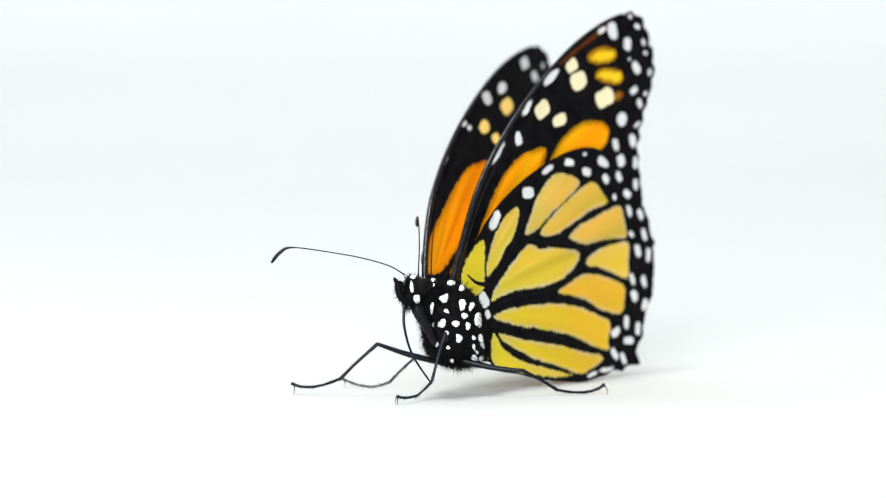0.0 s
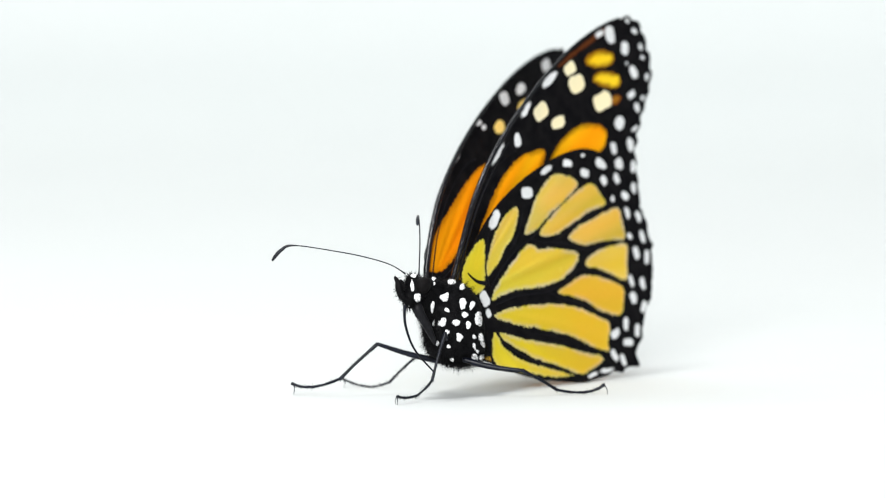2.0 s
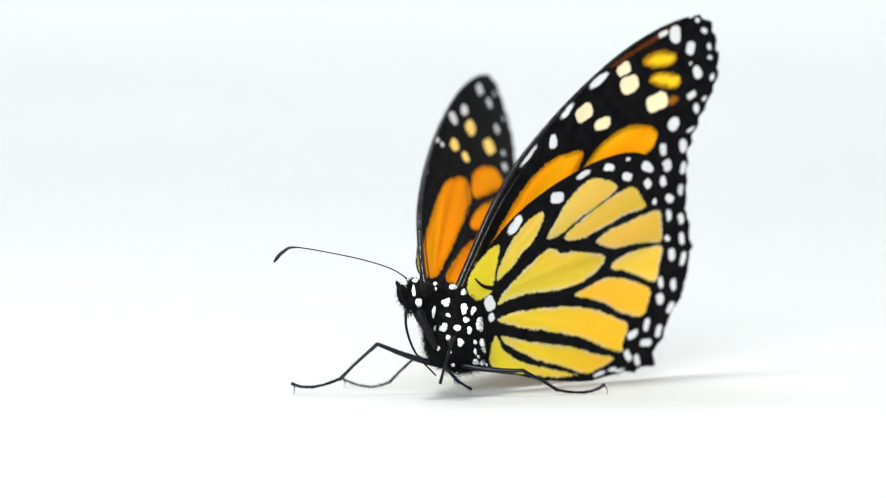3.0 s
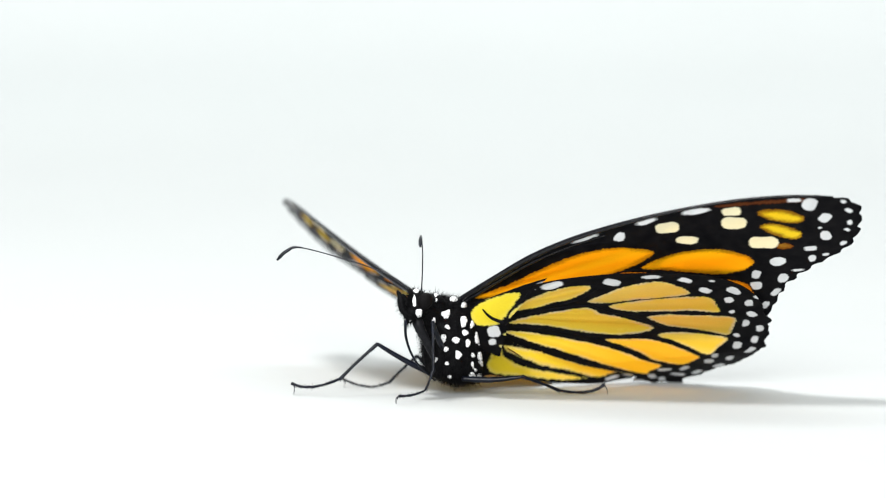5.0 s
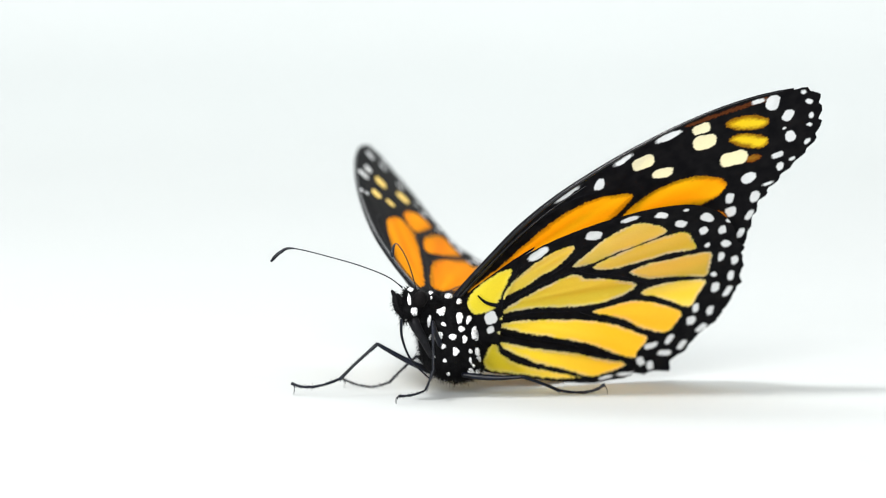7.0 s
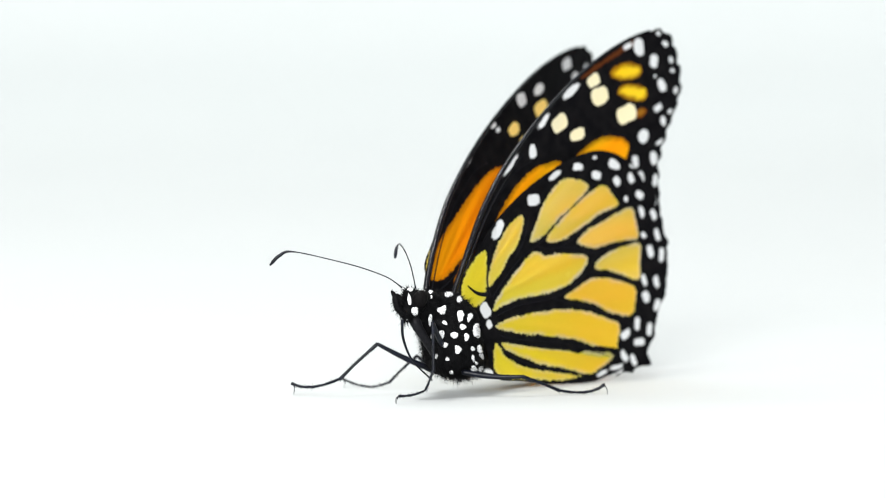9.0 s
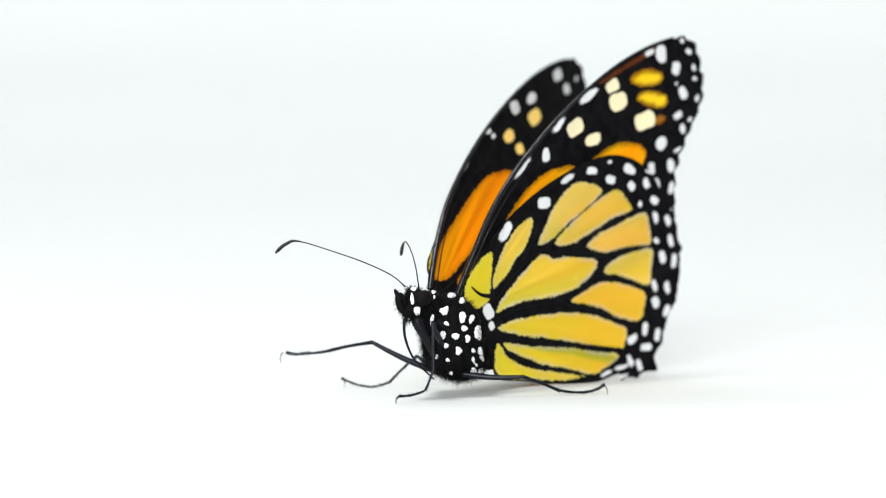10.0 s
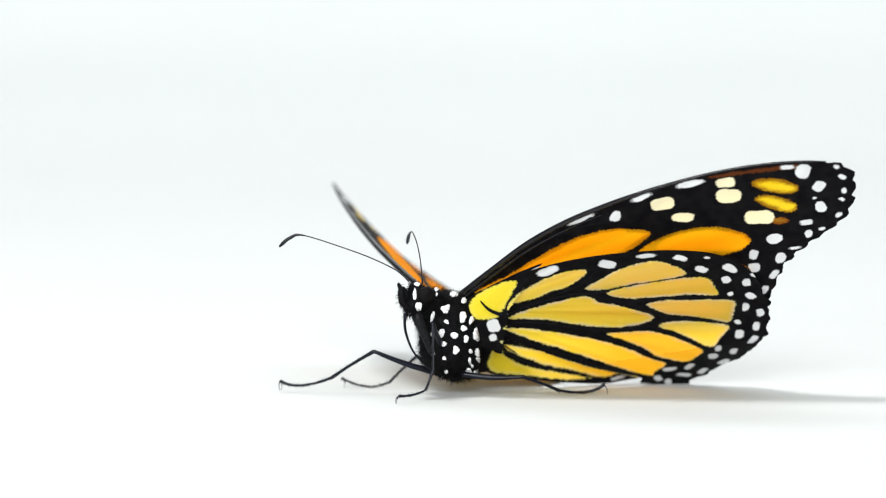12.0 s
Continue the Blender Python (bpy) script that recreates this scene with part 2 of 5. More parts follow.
HIND_CELLS = [
    ("humeral", LIME, YELLOW, 0.2, [(-2.3, 4.9), (-1.6, 6.4), (0.6, 8.0), (2.6, 8.6), (2.3, 6.7), (1.5, 4.0), (1.1, 3.0), (-0.1, 2.6), (-1.3, 2.6), (-2.3, 3.9)]),
    ("costal", YELLOW, BUFF, 0.5, [(2.2, 4.3), (2.7, 6.0), (4.6, 8.4), (6.8, 10.2), (9.0, 11.0), (9.8, 10.8), (9.6, 9.8), (8.3, 8.1), (6.2, 6.6), (4.0, 4.9)]),
    ("discal", (0.98, 0.93, 0.12), YELLOW, 0.9, [(2.0, 1.2), (3.3, 2.5), (5.5, 3.9), (8.0, 5.3), (10.2, 6.1), (11.5, 5.9), (12.1, 5.2), (14.3, 4.9), (17.5, 4.0), (19.4, 3.2), (18.8, 2.2), (16.8, 1.2), (14.3, 0.7), (11.1, 0.8), (7.3, 1.4), (4.2, 1.4)]),
    ("radial", BUFF, YELLOW, 0.7, [(10.2, 7.5), (11.3, 9.0), (12.9, 10.8), (15.2, 12.5), (17.7, 13.4), (20.7, 12.4), (21.7, 11.3), (18.8, 10.0), (15.6, 9.0), (12.4, 7.7)]),
    ("median", BUFF, YELLOW, 0.7, [(13.0, 7.0), (15.0, 8.3), (18.1, 9.5), (21.3, 10.5), (24.5, 10.9), (25.8, 9.2), (26.3, 7.9), (22.6, 7.6), (18.8, 6.8), (14.9, 6.3)]),
    ("median", BUFF, RIPE, 0.7, [(18.1, 5.3), (20.0, 6.2), (23.2, 6.6), (26.5, 7.0), (28.7, 6.9), (29.1, 4.4), (28.8, 3.0), (25.2, 3.6), (21.3, 3.8)]),
    ("median", BUFF, YELLOW, 0.7, [(20.4, 1.4), (21.6, 2.4), (24.5, 2.7), (28.9, 2.3), (28.5, -0.1), (27.8, -1.9), (25.2, -0.8), (22.6, 0.6)]),
    ("cubital", RIPE, YELLOW, 0.7, [(14.3, -0.5), (16.8, 0.0), (19.4, 0.4), (22.6, -0.5), (26.8, -2.7), (26.2, -4.9), (25.2, -5.9), (22.0, -4.7), (18.7, -2.5), (16.2, -1.4)]),
    ("cubital", YELLOW, LIME, 0.6, [(2.3, -0.6), (4.8, -0.45), (8.6, -0.9), (13.6, -1.9), (17.5, -3.2), (20.7, -5.0), (22.9, -6.4), (22.0, -8.6), (21.7, -9.7), (18.7, -8.3), (15.5, -6.4), (11.1, -4.5), (6.0, -2.7), (2.6, -1.1)]),
    ("anal", LIME, YELLOW, 0.6, [(2.6, -2.9), (7.3, -4.9), (12.3, -6.7), (16.8, -8.7), (20.4, -10.2), (18.7, -11.0), (15.5, -11.1), (12.3, -9.4), (8.5, -7.6), (5.4, -5.6), (3.5, -4.2)]),
    ("anal", LIME, YELLOW, 0.3, [(1.6, -2.6), (2.9, -4.9), (6.0, -7.2), (9.8, -9.0), (14.2, -11.0), (10.4, -10.2), (6.0, -8.6), (2.9, -7.4), (1.1, -6.5), (0.6, -4.9)]),
]

# spots: x, y, half length, half width, turn
FORE_BAND = [(17.5, 7.8, 1.8, 0.35, 3), (21.4, 6.5, 0.9, 0.65, 56), (25.3, 7.9, 1.4, 0.45, 2), (31.3, 7.4, 1.7, 0.55, -9), (42.3, 4.9, 0.8, 0.4, -15),
             (35.0, 5.8, 1.25, 0.9, -19), (34.5, 3.7, 1.6, 1.3, -25), (27.1, 5.9, 1.5, 1.15, -11), (28.4, 2.9, 1.45, 0.85, -25), (36.4, -1.0, 1.9, 1.3, -26)]
FORE_MARGIN = [(43.7, 3.5, 1.15, 1.0, 56), (44.5, 0.5, 0.9, 0.8, 33), (43.5, -2.6, 0.9, 0.75, 78), (41.0, -4.2, 0.8, 0.5, -9), (40.6, -6.0, 0.65, 0.5, 80),
               (36.7, -5.0, 1.0, 0.9, -10), (33.5, -6.3, 0.85, 0.65, 57), (32.8, -8.3, 0.85, 0.75, 78), (36.2, -8.2, 0.9, 0.65, 58), (34.5, -10.3, 0.8, 0.5, 35),
               (32.4, -12.2, 0.75, 0.55, 45), (47.5, 2.5, 0.45, 0.32, -58), (47.5, 0.7, 0.55, 0.4, -55), (46.9, -1.4, 0.45, 0.35, 82), (46.1, -2.6, 0.4, 0.32, -58)]
FORE_SPECKS = [(44.9, -4.7, 0.55, 0.38, 26), (43.4, -1.0, 0.25, 0.22, 0), (42.3, -5.9, 0.4, 0.24, -11), (38.3, -7.4, 0.7, 0.28, -17), (30.6, -13.2, 0.6, 0.5, 20), (30.4, -10.9, 0.4, 0.3, 20)]
UPPER_WHITE = [(42.9, 3.8, 1.2, 0.9, -19), (43.5, 1.2, 0.9, 0.8, -21), (41.6, -1.6, 0.8, 0.7, -18), (35.6, 5.4, 1.3, 0.7, -14), (31.7, 6.8, 1.1, 1.0, -20),
               (24.8, 8.2, 0.7, 0.35, -9), (25.2, 7.2, 0.5, 0.35, -23), (17.5, 8.3, 1.1, 0.4, -2), (37.2, -4.9, 0.9, 0.65, -21), (34.9, -6.9, 0.8, 0.6, -23),
               (34.6, -9.2, 0.7, 0.5, -19), (33.6, -10.9, 0.6, 0.45, -24), (39.3, -4.0, 0.6, 0.45, -24), (46.6, 0.6, 0.45, 0.35, 0), (45.5, -2.6, 0.45, 0.35, 0)]
UPPER_SAND = [(34.3, 3.4, 1.7, 1.1, -14), (27.8, 5.2, 1.3, 0.85, -15), (28.4, 2.8, 0.95, 0.8, -21), (36.2, -0.9, 1.9, 1.2, -24)]
HIND_INNER = [(5.3, 10.4, 1.45, 0.8, 36), (12.0, 12.3, 1.15, 0.8, -10), (16.2, 14.2, 1.2, 0.45, 9), (20.5, 14.2, 0.9, 0.55, -17), (23.5, 12.4, 0.9, 0.6, -17),
              (26.9, 12.9, 1.1, 0.65, -35), (26.9, 10.8, 0.75, 0.65, -70), (28.0, 8.2, 0.42, 0.38, -50), (30.4, 6.0, 0.8, 0.5, -79), (30.0, 3.1, 0.45, 0.4, -49),
              (30.7, 0.8, 0.9, 0.65, -78), (28.7, -2.3, 0.8, 0.5, -85), (28.5, -4.4, 0.85, 0.65, -78), (26.1, -7.2, 0.85, 0.6, 72), (23.7, -7.9, 0.95, 0.65, 12),
              (22.8, -10.4, 0.95, 0.5, -61), (0.9, 1.7, 1.1, 0.85, -70), (1.1, -0.1, 0.6, 0.5, -80)]
HIND_OUTER = [(23.7, 14.6, 0.4, 0.25, -18), (29.5, 10.5, 0.8, 0.6, -70), (30.2, 12.0, 0.5, 0.4, -26), (30.5, 8.1, 0.75, 0.6, -47), (32.3, 5.1, 0.75, 0.5, -70),
              (32.4, 2.5, 0.85, 0.5, -83), (32.5, -0.1, 0.9, 0.5, 74), (30.8, -3.1, 0.85, 0.5, -83), (30.2, -5.9, 0.85, 0.6, 51), (28.1, -8.5, 0.85, 0.55, 76),
              (25.9, -9.5, 1.0, 0.55, -9), (24.3, -11.4, 0.85, 0.5, -68), (20.7, -11.9, 1.2, 0.3, -6), (17.9, -11.8, 0.9, 0.3, -2)]


def drawn_in(x):
    """The outer third of the hindwing is a little shorter than its flat drawing."""
    return x - 0.52 * min(max((x - 16.0) / 14.0, 0.0), 1.0)


HIND_OUTLINE = [(drawn_in(x), y) for x, y in HIND_OUTLINE]
HIND_CELLS = [(a, b, c, d, [(drawn_in(x), y) for x, y in e]) for a, b, c, d, e in HIND_CELLS]
HIND_INNER = [(drawn_in(x), *rest) for x, *rest in HIND_INNER]
HIND_OUTER = [(drawn_in(x), *rest) for x, *rest in HIND_OUTER]

# veins: paths from the base outwards
FORE_VEINS = [[(-0.3, 2.6), (6.0, 5.0), (12.0, 6.4), (18.0, 6.6), (22.0, 5.0)],
              [(0.5, 2.0), (8.0, 0.9), (16.0, -0.1), (20.5, 0.1), (24.0, 1.6)],
              [(17.0, -0.2), (21.5, -0.6), (27.0, -3.7), (31.5, -5.6)],
              [(16.0, -0.6), (22.0, -4.6), (28.0, -8.6), (31.0, -10.6)], [(1.0, 1.2), (10.0, -3.4), (20.0, -9.0), (29.0, -14.0)]]
HIND_VEINS = [[(1.5, 3.2), (2.2, 5.2), (2.8, 7.2), (3.4, 8.8)], [(7.2, 6.3), (9.0, 7.9), (10.2, 9.8), (11.0, 11.0)], [(1.6, 1.5), (5.0, 4.3), (10.4, 6.8), (15.0, 9.0), (21.0, 10.9), (27.0, 13.2)],
              [(10.4, 6.7), (13.0, 6.1), (18.0, 6.5), (24.0, 7.4), (31.0, 8.8)], [(13.0, 5.9), (16.5, 5.0), (20.5, 3.4), (26.0, 3.0), (33.0, 2.6)],
              [(0.8, 0.5), (6.0, 0.8), (13.0, 0.1), (19.0, 1.6), (23.5, -0.2), (29.0, -3.1), (32.0, -4.6)], [(12.5, -0.2), (17.0, -2.0), (22.0, -5.3), (26.0, -7.0), (29.0, -9.0)],
              [(0.8, -0.9), (5.0, -3.0), (12.0, -5.5), (18.0, -8.4), (23.0, -10.8)], [(0.6, -1.8), (3.0, -4.0), (7.0, -7.0), (13.0, -10.2), (17.0, -11.8)]]
# where the hindwing's veins meet its margin
HIND_POINTS = [(20.2, -12.5), (23.4, -12.7), (26.7, -12.6), (28.6, -9.7), (29.8, -7.8), (31.3, -4.9), (32.7, -1.8), (33.4, 1.1), (33.2, 4.0), (32.3, 6.9), (30.6, 9.6)]
HUMERAL_HOOK = [(-1.2, 5.3), (-0.5, 4.5), (0.3, 3.9), (1.6, 3.4)]


def depth_inside(p, loop):
    """Signed distance to a closed line, positive inside."""
    a, b = loop, np.roll(loop, -1, axis=0)
    best = np.full(len(p), 1e9)
    inside = np.zeros(len(p), bool)
    for (ax, ay), (bx, by) in zip(a, b):
        dx, dy = bx - ax, by - ay
        t = np.clip(((p[:, 0] - ax) * dx + (p[:, 1] - ay) * dy) / max(dx * dx + dy * dy, 1e-9), 0, 1)
        best = np.minimum(best, np.hypot(p[:, 0] - ax - t * dx, p[:, 1] - ay - t * dy))
        if ay != by:
            inside ^= ((ay > p[:, 1]) != (by > p[:, 1])) & (p[:, 0] < dx * (p[:, 1] - ay) / dy + ax)
    return np.where(inside, best, -best)


def pattern(p, cells, spot_groups):
    """For each point: how deep it lies in a cell and in a spot, which one, and their colours."""
    q = p
    cell_d, spot_d = np.full(len(p), -9.0), np.full(len(p), -9.0)
    cell_id, spot_id, opaque = np.full(len(p), -1), np.full(len(p), -1), np.zeros(len(p))
    colour, rays, spot_colour, rim = np.zeros((len(p), 3)), np.zeros((len(p), 3)), np.full((len(p), 3), 0.85), np.zeros(len(p))
    for k, (title, tone, ray, edge, outline) in enumerate(cells):
        d = depth_inside(p, spline(outline, 5, True))
        more = d > cell_d
        cell_d[more], cell_id[more], rim[more], opaque[more] = d[more], k, edge, 1.0 if title in ("apical", "subapical", "smear") else 0.5 * (edge < 0)
        # hindwing cells turn from yellow at the root to orange at the border
        ripe = np.clip((p[more, :1] - 12.0) / 16.0, 0, 1) * (edge > 0) * 0.45
        colour[more], rays[more] = np.array(tone) * (1 - ripe) + np.array(RIPE) * ripe, np.array(ray) * (1 - 0.5 * ripe) + np.array(RIPE) * 0.5 * ripe
        if edge == 0:
            # paler root on the upper side: yellow light shining through, put into its colour
            root = np.clip(1.0 - (p[more, :1] - 2.0) / 15.0, 0, 1) * 0.6
            colour[more], rays[more] = colour[more] * (1 - root) + np.array(BUFF) * root, rays[more] * (1 - root) + np.array(BUFF) * root
    k = 0
    flaw = np.stack([np.sin(2.1 * p[:, 0] + 1.3 * p[:, 1]) + np.sin(3.7 * p[:, 1] - 1.1 * p[:, 0] + 2.0), np.sin(2.3 * p[:, 1] - 1.7 * p[:, 0] + 1.0) + np.sin(3.3 * p[:, 0] + 0.9 * p[:, 1])], 1)
    p = p + 0.035 * flaw
    for tone, group in spot_groups:
        for x, y, a, b, turn in group:
            c, s = math.cos(radians(turn)), math.sin(radians(turn))
            u, v = (p[:, 0] - x) * c + (p[:, 1] - y) * s, (p[:, 1] - y) * c - (p[:, 0] - x) * s
            a, b = 0.9 * a, 0.84 * b
            u, v = np.abs(u / a), np.abs(v / b)
            d = (1.0 - (u ** 2.8 + v ** 2.8) ** (1 / 2.8)) * b
            more = d > spot_d
            spot_d[more], spot_id[more], spot_colour[more] = d[more], k, tone
            k += 1
    # folds that fan out from the wing's root
    x, y = q[:, 0] + 3.0, q[:, 1] - 2.0
    turn, far = np.arctan2(y, x), np.hypot(x, y)
    streak = 0.5 + 0.22 * np.sin(turn * 23 + 0.05 * far) + 0.16 * np.sin(turn * 41 + 1.0 - 0.09 * far) + 0.12 * np.sin(turn * 67 + 2.0 + 0.11 * far)
    streak = 0.5 + (streak - 0.5) * np.clip((far - 3.0) / 9.0, 0, 1)
    return dict(cell_d=cell_d, spot_d=spot_d, cell_id=cell_id, spot_id=spot_id, colour=colour, rays=rays, spot_colour=spot_colour, rim=rim, opaque=opaque, streak=np.clip(streak, 0, 1))


def wing_piece(name, keep, points, faces, data, parent, label=""):
    """A mesh of the chosen faces that carries the pattern's values."""
    used = np.unique(faces[keep])
    index = np.full(len(points), -1)
    index[used] = np.arange(len(used))
    mesh = bpy.data.meshes.new(name)
    mesh.from_pydata((points[used] * MM).tolist(), [], index[faces[keep]].tolist())
    for key, title in (("cell_d", "cell_depth"), ("spot_d", "spot_depth"), ("rim", "rim"), ("streak", "streak"), ("opaque", "opaque")):
        mesh.attributes.new(title, "FLOAT", "POINT").data.foreach_set("value", data[key][used].astype(np.float32))
    for key, title in (("colour", "cell_colour"), ("rays", "ray_colour"), ("spot_colour", "spot_colour")):
        rgba = np.ones((len(used), 4), np.float32)
        rgba[:, :3] = data[key][used]
        mesh.attributes.new(title, "FLOAT_COLOR", "POINT").data.foreach_set("color", rgba.ravel())
    return mesh_object(name, mesh, WING, parent, label)


def settle(line, cells):
    """Shift a vein sideways into the middle of the dark lane between the cells."""
    ahead = np.gradient(line, axis=0)
    ahead /= np.linalg.norm(ahead, axis=1)[:, None] + 1e-9
    side = np.c_[-ahead[:, 1], ahead[:, 0]]
    offsets = np.linspace(-0.7, 0.7, 15)
    depth = np.stack([np.clip(pattern(line + o * side, cells, [])["cell_d"], -0.7, 9) + 0.12 * abs(o) for o in offsets], 1)
    shift = offsets[depth.argmin(axis=1)]
    kernel = np.ones(5) / 5
    shift = np.convolve(np.r_[[shift[0]] * 2, shift, [shift[-1]] * 2], kernel, "valid")
    return line + shift[:, None] * side


def wing(name, side, outline, centre, under, upper, under_spots, upper_spots, veins, around, across, camber, parent, label, pieces=None, points_out=()):
    """A wing in its own plane: two skins of scales on a thin membrane, split into its cells and spots. side: 1 left, -1 right."""
    rim = spline(outline, 12, True)
    # even steps along the rim, with the fine scallops of the outer margin
    length = np.r_[0, np.cumsum(np.linalg.norm(np.diff(np.vstack([rim, rim[:1]]), axis=0), axis=1))]
    s = np.linspace(0, length[-1], around, endpoint=False)
    closed = np.vstack([rim, rim[:1]])
    rim = np.stack([np.interp(s, length, closed[:, k]) for k in (0, 1)], 1)
    outward = rim - np.array(centre)
    reach = np.linalg.norm(outward, axis=1)
    margin = np.clip((rim[:, 0] - 0.62 * rim[:, 0].max()) / 6.0, 0, 1) * (rim[:, 1] < 0.42 * rim[:, 1].max())
    rough = np.array([noise.noise(Vector((q[0] * 0.9, q[1] * 0.9, 3.0))) + 0.6 * noise.noise(Vector((q[0] * 3.1, q[1] * 3.1, 7.0))) for q in rim])
    dips = 0.42 * np.abs(np.sin(s * 1.35)) ** 3
    if points_out:
        # the margin runs out to a point at each vein
        near = np.min([np.hypot(rim[:, 0] - x, rim[:, 1] - y) for x, y in points_out], axis=0)
        margin = np.clip((rim[:, 0] - 17.0) / 5.0, 0, 1) * (rim[:, 1] < 10.0)
        dips = 0.62 * (1.0 - np.exp(-near / 0.75)) - 0.25
    rim = rim + outward / reach[:, None] * (margin * (0.22 * rough - dips) + 0.04 * rough)[:, None]
    r = np.linspace(0, 1, across + 1)[1:] ** 0.85
    flat = np.vstack([[centre]] + [np.array(centre) + k * (rim - np.array(centre)) for k in r])
    n = len(flat)
    x, y = flat[:, 0], flat[:, 1]
    lift = camber(x, y)
    thick = 0.05
    ventral = np.c_[x, y, side * (lift + thick)]
    dorsal = np.c_[x, y, side * (lift - thick)]
    points = np.vstack([ventral, dorsal])
    below, above = pattern(flat, under, under_spots), pattern(flat, upper, upper_spots)
    data = {k: np.concatenate([below[k], above[k]]) for k in below}
    idx = np.arange(around)
    nxt = (idx + 1) % around
    rings = [np.stack([1 + k * around + idx, 1 + (k + 1) * around + idx, 1 + (k + 1) * around + nxt, 1 + k * around + nxt], 1) for k in range(across - 1)]
    skin = np.vstack(rings)
    mid = flat[skin].mean(axis=1)
    here = pattern(mid, under, under_spots)
    region = np.where(here["spot_d"] > 0.03, 1000 + here["spot_id"], np.where(here["cell_d"] > 0.03, here["cell_id"], -1))
    last = 1 + (across - 1) * around
    edge = np.stack([last + idx, last + nxt, n + last + nxt, n + last + idx], 1)
    both = np.vstack([skin, skin[:, ::-1] + n, edge])
    region = np.concatenate([region, region, np.full(around, -1)])
    if side < 0:
        both = both[:, ::-1]
    mids = np.vstack([mid, mid, rim])
    lines = [settle(spline(path, 8), under) for path in veins]
    clear = [pattern(line, [], under_spots)["spot_d"] < -0.2 for line in lines]
    made = []
    for title, inside in pieces or [(name, lambda q: q[:, 0] > -99)]:
        chosen = inside(mids)
        # crumbs of cells that a cut leaves stay in the ground
        own = [k for k in sorted(set(region[chosen].tolist()) - {-1}) if (chosen & (region == k)).sum() > (6 if k >= 1000 else max(160, 0.2 * (region == k).sum()))]
        ob = wing_piece(title, chosen & ~np.isin(region, own), points, both, data, parent, label)
        for k in own:
            wing_piece("white_spot" if k >= 1000 else "wing_cell", chosen & (region == k), points, both, data, ob)
        zone = inner_panel if title == "hindwing_panel" else inside
        for line, free in zip(lines, clear):
            held = np.r_[False, zone(line) & free, False]
            starts, ends = np.flatnonzero(held[1:] & ~held[:-1]), np.flatnonzero(held[:-1] & ~held[1:])
            radii = np.linspace(0.13, 0.07, len(line))
            for i, j in zip(starts, ends):
                if j - i < 10:
                    continue
                bm = bmesh.new()
                tube(bm, [(q[0] * MM, q[1] * MM, side * float(camber(q[0], q[1])) * MM) for q in line[i:j]], (radii[i:j] * MM).tolist(), 6)
                part("vein", bm, VEIN, ob, "black raised wing vein")
        made.append(ob)
    ob = made[0]
    # close the hub
    bm = bmesh.new()
    for z in (thick, -thick):
        vs = [bm.verts.new((flat[1 + i, 0] * MM, flat[1 + i, 1] * MM, side * (lift[1 + i] + z) * MM)) for i in range(around)]
        bm.faces.new(vs)
    hub_mesh = bpy.data.meshes.new("hub")
    bm.to_mesh(hub_mesh)
    bm.free()
    hub_ob = mesh_object("wing_cell", hub_mesh, WING, ob)
    hub_mesh.attributes.new("cell_depth", "FLOAT", "POINT").data.foreach_set("value", data["cell_d"][np.r_[1 + idx, n + 1 + idx]].astype(np.float32))
    hub_mesh.attributes.new("spot_depth", "FLOAT", "POINT").data.foreach_set("value", data["spot_d"][np.r_[1 + idx, n + 1 + idx]].astype(np.float32))
    for key, title in (("colour", "cell_colour"), ("rays", "ray_colour"), ("spot_colour", "spot_colour")):
        rgba = np.ones((2 * around, 4), np.float32)
        rgba[:, :3] = data[key][np.r_[1 + idx, n + 1 + idx]]
        hub_mesh.attributes.new(title, "FLOAT_COLOR", "POINT").data.foreach_set("color", rgba.ravel())
    return made


def costa(ob, side, path, radii, camber):
    """The thick glossy leading edge."""
    line = spline(path, 8)
    bm = bmesh.new()
    k = np.interp(np.linspace(0, 1, len(line)), np.linspace(0, 1, len(radii)), radii)
    tube(bm, [(q[0] * MM, q[1] * MM, side * float(camber(q[0], q[1])) * MM) for q in line], (k * MM).tolist(), 8)
    part("leading_edge", bm, COSTA_GLOSS, ob, "glossy black leading edge")


def inner_panel(q, overlap=0.0):
    """The part of the hindwing next to the abdomen, which hardly moves."""
    return (q[:, 1] < -1.6 - 10.2 / 24.0 * q[:, 0] + overlap) & (q[:, 0] < 20.6 + 1.1 * overlap)


def shoulder(q, overlap=0.0):
    """The root of the hindwing, which slides down as the wings open."""
    return q[:, 0] < 1.9 + 0.2 * np.maximum(q[:, 1] - 4.0, 0.0) + overlap * (1.0 + 0.4 * np.maximum(q[:, 1] - 5.0, 0.0))


def outer_fold(q):
    """The lower outer corner, which bends where the wing meets the ground."""
    return 0.345 * q[:, 0] - 0.9385 * q[:, 1] > 11.08


def flat_camber(x, y):
    return 0.0 * x


def washed_out(x, y):
    """A gentle twist along the span: the leading edge of the tip is raised."""
    return -y * np.sin(np.radians(np.where(x > 28.0, 22.0, 19.0) * (x - 28.0) / 48.0))


